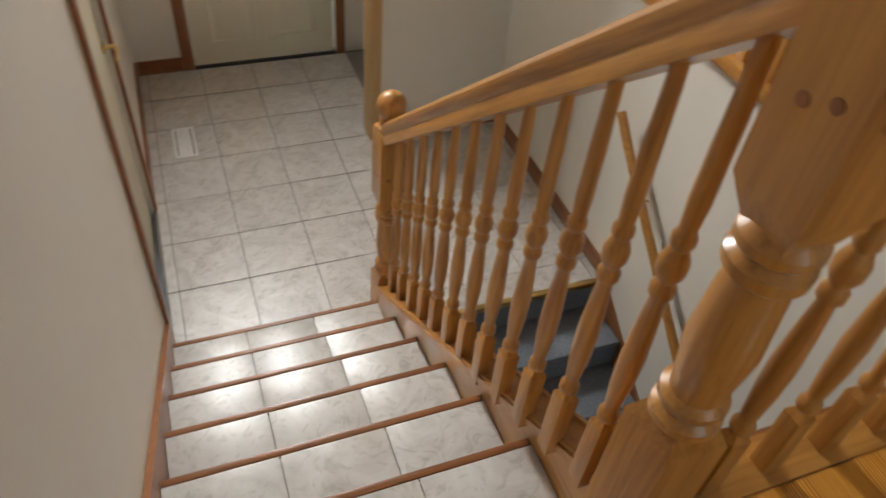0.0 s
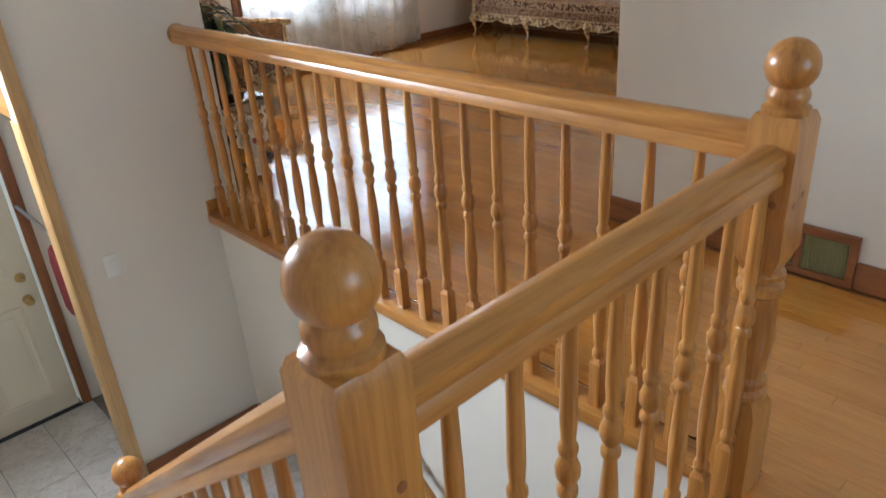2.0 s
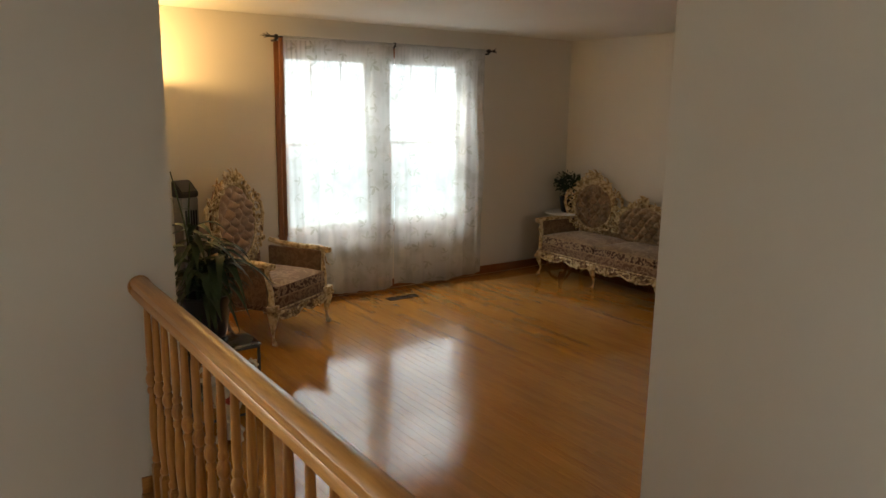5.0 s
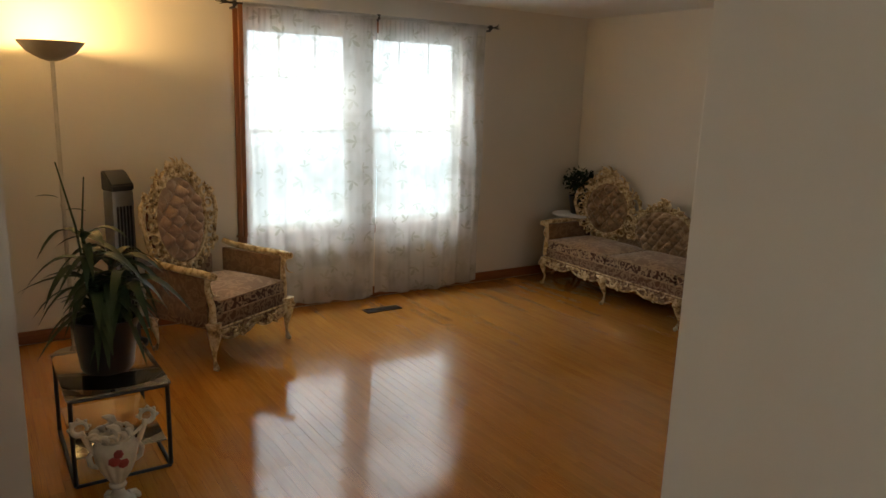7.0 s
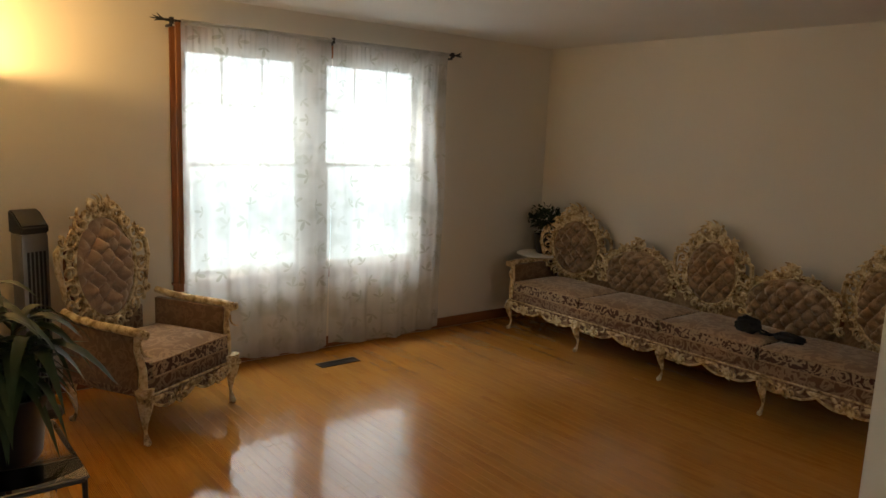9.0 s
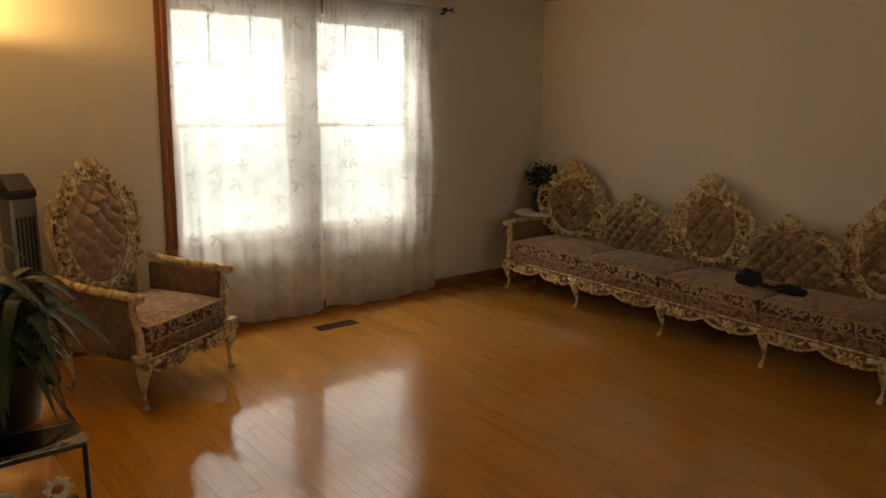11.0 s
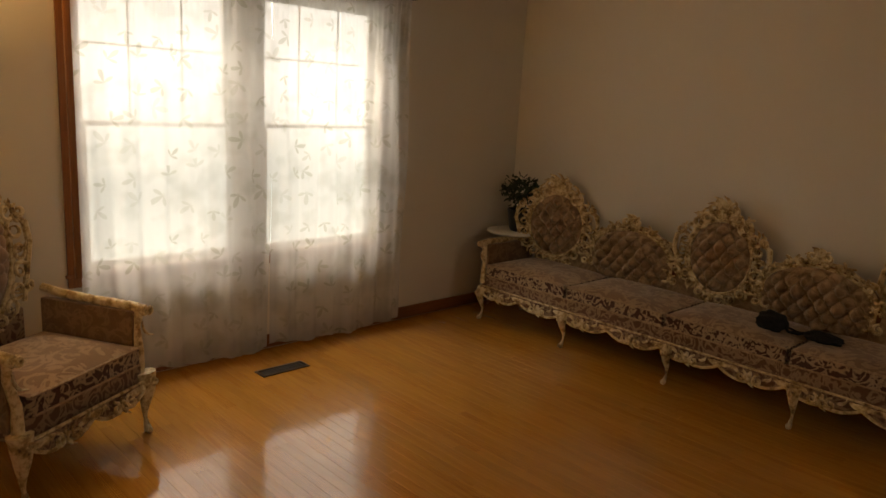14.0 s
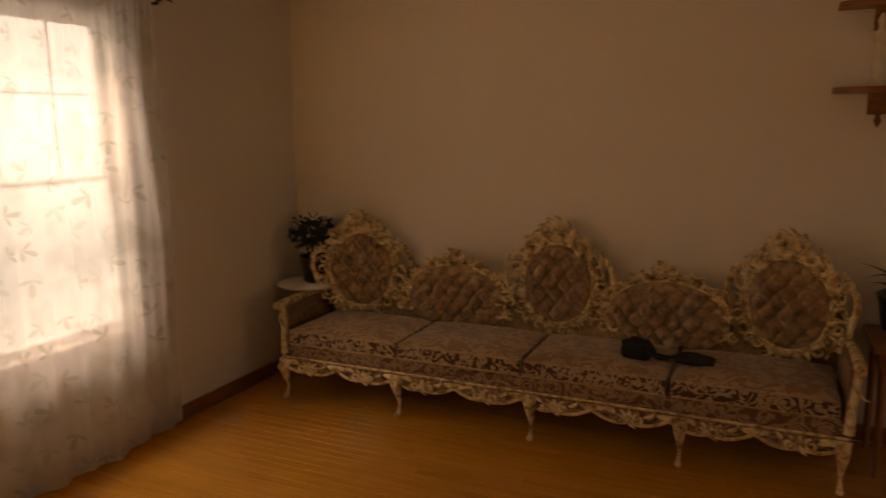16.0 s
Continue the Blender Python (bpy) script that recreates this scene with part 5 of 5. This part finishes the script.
def urn():
    u = thing("urn_vase", pose(0.462, 2.43, 0) @ Matrix.Scale(0.86, 4), "cream porcelain urn with curled handles and red roses on floor", "vase")
    bm = bmesh.new()
    lathe(bm, [(0.070, 0.022), (0.078, 0.030), (0.070, 0.045), (0.045, 0.060), (0.030, 0.085), (0.026, 0.105), (0.038, 0.115), (0.040, 0.125), (0.030, 0.135), (0.046, 0.160), (0.066, 0.20),
               (0.086, 0.25), (0.097, 0.295), (0.098, 0.325), (0.086, 0.345), (0.072, 0.355), (0.078, 0.370), (0.072, 0.378), (0.060, 0.372), (0.052, 0.34)], 96)
    for v in bm.verts:
        if 0.14 < v.co.z < 0.29:
            k = 1 + 0.07 * math.sin(math.pi * (v.co.z - 0.14) / 0.15) * math.cos(12 * math.atan2(v.co.y, v.co.x))
            v.co.x, v.co.y = v.co.x * k, v.co.y * k
    body = part("body", bm, porcelain, u)
    for side in (-1, 1):
        bm = bmesh.new()
        tube(bm, [(side * 0.078, 0, 0.225), (side * 0.108, 0, 0.245), (side * 0.116, 0, 0.285), (side * 0.100, 0, 0.315)], [0.009, 0.013, 0.013, 0.010], 8)
        tube(bm, [(side * 0.090, 0, 0.300), (side * 0.112, 0, 0.340), (side * 0.128, 0, 0.385), (side * 0.138, 0, 0.420)], [0.013, 0.012, 0.012, 0.013], 8)
        tube(bm, [(side * 0.072, 0, 0.355), (side * 0.098, 0, 0.372), (side * 0.122, 0, 0.395)], [0.008, 0.008, 0.007], 8)
        ring = [(side * (0.146 + 0.032 * math.cos(q)), 0, 0.440 + 0.032 * math.sin(q)) for q in np.linspace(-2.2, 3.6, 18)]
        tube(bm, ring, [0.014 - 0.005 * k / 17 for k in range(18)], 8)
        for q in np.linspace(0.0, 3.0, 5):
            knob_ball(bm, (side * (0.146 + 0.044 * math.cos(q)), 0, 0.440 + 0.044 * math.sin(q)), 0.009)
        part("handle", bm, porcelain, u, "tall cream handle curling into a ring")
    bm = bmesh.new()
    for t in np.linspace(0, 2 * math.pi, 13)[:-1]:
        leaf_lobe(bm, (0.070 * math.cos(t), 0.070 * math.sin(t), 0.362), 0.062, math.pi / 2 - 0.3 * math.cos(t), 0.017)
    for q in (-1, 1):
        leaf_lobe(bm, (0.0, 0.060 * q, 0.365), 0.105, math.pi / 2 - 0.25, 0.026)
    part("moulded_rim", bm, porcelain, u, "rim of pointed moulded leaves")
    for t in np.linspace(0, 2 * math.pi, 5)[:-1]:
        bm = bmesh.new()
        c, w = math.cos(t + 0.4), math.sin(t + 0.4)
        tube(bm, [(0.050 * c, 0.050 * w, 0.050), (0.080 * c, 0.080 * w, 0.042), (0.100 * c, 0.100 * w, 0.022), (0.108 * c, 0.108 * w, 0.010)], [0.018, 0.020, 0.016, 0.010], 8)
        part("foot", bm, porcelain, u)
    for t, z, r in ((-1.80, 0.285, 0.028), (-1.38, 0.268, 0.025), (-1.60, 0.318, 0.022)):
        bm = bmesh.new()
        d = 0.090 if z < 0.3 else 0.094
        ball = bmesh.ops.create_icosphere(bm, subdivisions=3, radius=1.0)
        for v in ball["verts"]:
            k = 1 + 0.07 * math.cos(7 * math.atan2(v.co.z, v.co.x)) * (1 - v.co.y ** 2)
            a, o, up = v.co.x * k * r, v.co.y * r * 0.5, v.co.z * k * r
            v.co = Vector((d * math.cos(t) - a * math.sin(t) + o * math.cos(t), d * math.sin(t) + a * math.cos(t) + o * math.sin(t), z + up))
        part("painted_rose", bm, rose_paint, body, "red painted rose")


plant_stand()
strap_plant()
urn()


def floor_lamp():
    x, y = 0.53, 4.36
    s = thing("floor_lamp", pose(x, y, 0), "tall torchiere floor lamp, lit, with a taupe bowl shade", "floor lamp")
    bm = bmesh.new()
    lathe(bm, [(0.135, 0.0), (0.138, 0.015), (0.12, 0.028), (0.03, 0.04), (0.016, 0.07)], 32)
    part("base", bm, bowl_paint, s)
    bm = bmesh.new()
    lathe(bm, [(0.0125, 0.05), (0.0125, 0.95), (0.016, 0.955), (0.016, 0.975), (0.0125, 0.98), (0.0125, 1.82)], 16)
    part("pole", bm, cream_metal, s)
    bm = bmesh.new()
    lathe(bm, [(0.02, 1.81), (0.06, 1.822), (0.13, 1.86), (0.172, 1.91), (0.178, 1.922), (0.172, 1.922), (0.125, 1.870), (0.05, 1.835)], 36)
    part("shade", bm, bowl_paint, s, "taupe metal bowl shade")
    bm = bmesh.new()
    lathe(bm, [(0.02, 1.845), (0.03, 1.87), (0.028, 1.895), (0.01, 1.91)], 16)
    part("bulb", bm, bowl_glow, s, "glowing bulb")
    lamp("lamp_light", "POINT", LAMP_W, (1.0, 0.62, 0.24), pose(x, y, 1.945), 0.03)


LAMP_W = 36.0
floor_lamp()


def purifier():
    s = thing("air_purifier", pose(0.85, 4.42, 0, 0, 0, 20), "tall silver-grey tower air purifier with a black slanted top", "air purifier")
    bm = bmesh.new()
    lathe(bm, [(0.13, 0.0), (0.132, 0.02), (0.10, 0.035)], 28)
    part("base", bm, black_plastic, s)
    bm = bmesh.new()
    box(bm, -0.075, -0.06, 0.03, 0.075, 0.06, 1.04, 0.025)
    part("tower", bm, silver_plastic, s, "silver-grey plastic tower")
    bm = bmesh.new()
    extrude_profile(bm, [(-0.062, 1.035), (0.062, 1.035), (0.062, 1.16), (0.02, 1.15), (-0.062, 1.075)], -0.076, 0.076, "x")
    bmesh.ops.bevel(bm, geom=bm.edges[:], offset=0.008, segments=2, affect="EDGES")
    part("control_top", bm, black_plastic, s, "black slanted control top")
    for k in range(5):
        bm = bmesh.new()
        box(bm, -0.05 + k * 0.022, -0.065, 0.16, -0.038 + k * 0.022, -0.059, 0.94, 0.002)
        part("grille_slat", bm, black_plastic, s)


purifier()


def corner_table():
    s = thing("corner_table", pose(4.90, 4.52, 0), "small round side table with a white top in the corner", "side table")
    bm = bmesh.new()
    lathe(bm, [(0.19, 0.600), (0.20, 0.606), (0.20, 0.616), (0.19, 0.622)], 32)
    part("tabletop", bm, white_paint, s, "white round top")
    bm = bmesh.new()
    lathe(bm, [(0.02, 0.05), (0.035, 0.12), (0.022, 0.25), (0.04, 0.36), (0.02, 0.5), (0.05, 0.6)], 16)
    part("pedestal", bm, trim_z, s)
    for k in range(3):
        a = 2 * math.pi * k / 3 + 0.4
        bm = bmesh.new()
        tube(bm, [(0.02 * math.cos(a), 0.02 * math.sin(a), 0.14), (0.10 * math.cos(a), 0.10 * math.sin(a), 0.10), (0.17 * math.cos(a), 0.17 * math.sin(a), 0.014)], [0.018, 0.016, 0.013], 8)
        part("leg", bm, trim_z, s)


def bush():
    p = thing("potted_plant", pose(4.92, 4.48, 0.6225), "bushy dark green houseplant in a dark pot on the corner table", "plant")
    bm = bmesh.new()
    lathe(bm, [(0.065, 0.0), (0.075, 0.02), (0.095, 0.15), (0.10, 0.17), (0.09, 0.17), (0.085, 0.14)], 24)
    part("pot", bm, black_plastic, p)
    rnd = random.Random(11)
    bm = bmesh.new()
    for k in range(420):
        d = Vector((rnd.gauss(0, 1), rnd.gauss(0, 1), rnd.gauss(0, 0.85))).normalized()
        r = rnd.uniform(0.35, 1.0) * (1 + 0.18 * noise.noise(d * 2.3))
        c = Vector((0, 0, 0.31)) + Vector((d.x * 0.175 * r, d.y * 0.165 * r, d.z * 0.135 * r))
        s = rnd.uniform(0.014, 0.027)
        m = Matrix.LocRotScale(c, Euler((rnd.uniform(-1.2, 1.2), rnd.uniform(-1.2, 1.2), rnd.uniform(0, 6.3))), (s, s * 0.62, s))
        v = [bm.verts.new(m @ Vector(q)) for q in ((-1, 0, 0), (-0.3, 0.8, 0.15), (0.5, 0.6, 0.1), (1.2, 0, -0.2), (0.5, -0.6, 0.1), (-0.3, -0.8, 0.15))]
        mid = bm.verts.new(m @ Vector((0.1, 0, -0.12)))
        for i in range(6):
            bm.faces.new((v[i], v[(i + 1) % 6], mid))
    crown = part("crown", bm, bush_green, p, "dense small dark green leaves")
    tagged(crown, kind="stuff")
    for k in range(7):
        a = k * 0.9
        bm = bmesh.new()
        tube(bm, [(0.02 * math.cos(a), 0.02 * math.sin(a), 0.13), (0.06 * math.cos(a), 0.06 * math.sin(a), 0.25), (0.11 * math.cos(a), 0.10 * math.sin(a), 0.36)], 0.004, 5)
        part("stem", bm, bush_green, p)


corner_table()
bush()


def wall_shelf(z, label):
    s = thing("wall_shelf", pose(COUCH - 0.002, 1.36, z), label, "shelf", "wall shelves by the sofa")
    bm = bmesh.new()
    extrude_profile(bm, [(0, -0.26), (0, 0.20), (-0.10, 0.20), (-0.17, 0.12), (-0.19, -0.03), (-0.17, -0.18), (-0.10, -0.26)], 0.0, 0.028, "z")
    part("board", bm, trim_y, s)
    bm = bmesh.new()
    extrude_profile(bm, [(0, -0.10), (0, 0.0), (-0.12, 0.0), (-0.10, -0.02), (-0.05, -0.035), (-0.03, -0.085)], -0.045, 0.045, "y")
    part("bracket", bm, trim_z, s, "scrolled wooden bracket")
    bm = bmesh.new()
    lathe(bm, [(0.004, -0.16), (0.018, -0.13), (0.010, -0.11), (0.016, -0.10)], 10, pose(-0.03, 0, 0))
    part("drop_finial", bm, trim_z, s)
    return s


wall_shelf(1.75, "dark wooden wall shelf with a scrolled bracket")
wall_shelf(2.14, "dark wooden upper wall shelf with a scrolled bracket")
fig = thing("figurine", pose(COUCH - 0.09, 1.38, 1.7785), "slender pale porcelain ornament on the wall shelf", "ornament")
bm = bmesh.new()
lathe(bm, [(0.04, 0.0), (0.042, 0.012), (0.022, 0.03), (0.03, 0.09), (0.018, 0.16), (0.032, 0.21), (0.014, 0.27), (0.02, 0.30), (0.006, 0.33)], 18)
part("body", bm, porcelain, fig)
tab = thing("end_table", pose(4.86, 1.14, 0), "dark wooden end table past the end of the sofa", "side table")
bm = bmesh.new()
box(bm, -0.22, -0.20, 0.60, 0.22, 0.20, 0.63, 0.006)
part("tabletop", bm, trim_y, tab)
bm = bmesh.new()
box(bm, -0.19, -0.17, 0.52, 0.19, 0.17, 0.60)
part("drawer_frame", bm, trim_y, tab)
for x in (-0.17, 0.17):
    for y in (-0.15, 0.15):
        bm = bmesh.new()
        lathe(bm, [(0.012, 0.0), (0.02, 0.2), (0.016, 0.3), (0.022, 0.52)], 10, pose(x, y, 0))
        part("leg", bm, trim_z, tab)
pot = thing("potted_plant", pose(4.90, 1.16, 0.6305), "trailing dark plant in a dark pot on the end table", "plant")
bm = bmesh.new()
lathe(bm, [(0.09, 0.0), (0.13, 0.03), (0.15, 0.16), (0.16, 0.19), (0.14, 0.19), (0.12, 0.12)], 24)
part("pot", bm, black_plastic, pot)
rnd = random.Random(8)
for k in range(26):
    bm = bmesh.new()
    leaf_blade(bm, (rnd.uniform(-0.05, 0.05), rnd.uniform(-0.05, 0.05), 0.17), rnd.uniform(0, 6.3), rnd.uniform(0.12, 0.24), rnd.uniform(0.12, 0.30), rnd.uniform(0.05, 0.22), 0.017)
    part("leaf", bm, leaf_green, pot)

# ---- tiles and floor boards ----
tile_meshes, plank_meshes = {}, {}


def tile(x0, y0, x1, y1):
    key = (round(x1 - x0, 3), round(y1 - y0, 3))
    if key not in tile_meshes:
        bm = bmesh.new()
        box(bm, 0, 0, -0.006, key[0], key[1], 0.0, 0.0015)
        tile_meshes[key] = mesh_of("tile", bm, tile_marble, False)
    o = new("tile", tile_meshes[key])
    o.parent, o.matrix_basis = landing, pose(x0, y0, LAND)


TILE, GAP = 0.322, 0.005
for j in range(-1, 8):
    for i in range(-1, 8):
        x0, y0 = -1.984 + i * TILE, 0.87 + j * TILE
        x1, y1 = x0 + TILE - GAP, y0 + TILE - GAP
        x0 = max(x0, LEFT + 0.016)
        x1, y1 = min(x1, -0.017), min(y1, 3.10)
        y0 = max(y0, 0.735 if x1 < -1.12 else 0.725)
        if x1 > -0.80:
            y1 = min(y1, 2.10 if x0 > -0.80 else y1)
        if x1 - x0 > 0.03 and y1 - y0 > 0.03 and not (x0 > -0.80 and y0 > 2.09):
            tile(x0, y0, x1, y1)

WIDE = 0.0572
verts, faces, made = [], [], 0
rng = random.Random(5)


def plank(x0, y0, y1, own):
    global made
    n = y1 - y0 - 0.0012
    if own:
        key = round(n, 3)
        if key not in plank_meshes:
            bm = bmesh.new()
            box(bm, 0, 0, -0.008, WIDE - 0.0005, key, 0.0, 0.0004)
            plank_meshes[key] = mesh_of("plank", bm, plank_oak, False)
        o = new("plank", plank_meshes[key])
        o.parent, o.matrix_basis = floor, pose(x0, y0, 0)
        made += 1
        return
    k = len(verts)
    xa, xb, ya, yb, d = x0, x0 + WIDE - 0.0005, y0, y0 + n, 0.0004
    verts.extend([(xa, ya, -0.008), (xb, ya, -0.008), (xb, yb, -0.008), (xa, yb, -0.008), (xa, ya, -d), (xb, ya, -d), (xb, yb, -d), (xa, yb, -d),
                  (xa + d, ya + d, 0), (xb - d, ya + d, 0), (xb - d, yb - d, 0), (xa + d, yb - d, 0)])
    for q in (0, 4):
        for a, b in ((0, 1), (1, 2), (2, 3), (3, 0)):
            faces.append((k + q + a, k + q + b, k + q + 4 + b, k + q + 4 + a))
    faces.append((k + 8, k + 9, k + 10, k + 11))


LENGTHS = (0.5, 0.65, 0.8, 0.95, 1.1, 1.3)
x = -1.999 - WIDE
while x < COUCH - WIDE:
    if x + WIDE < -1.17:
        spans = [(-3.34, TOP_Y - 0.010)]
    elif x < 0.05:
        spans = [(-3.34, NY - 0.047)]
    elif EAST - WIDE < x < EAST + 0.12:
        spans = [(0.411, FRONT - 0.018)]
    elif x < 0.166:
        spans = [(-3.34, 2.118)]
    else:
        spans = [(-3.34, FRONT - 0.018)]
    for a, b in spans:
        y = a
        while y < b - 0.02:
            n = min(rng.choice(LENGTHS), b - y)
            if b - y - n < 0.12:
                n = b - y
            plank(x, y, y + n, 0.16 < x < 3.4 and y + n > 0.9 and y < 4.0 and made < 300)
            y += n
    x += WIDE
me = bpy.data.meshes.new("plank_field")
me.from_pydata(verts, [], faces)
me.materials.append(plank_oak_field)
field = tagged(new("plank_field", me), "remaining oak floor strips", kind="stuff")
field.parent = floor
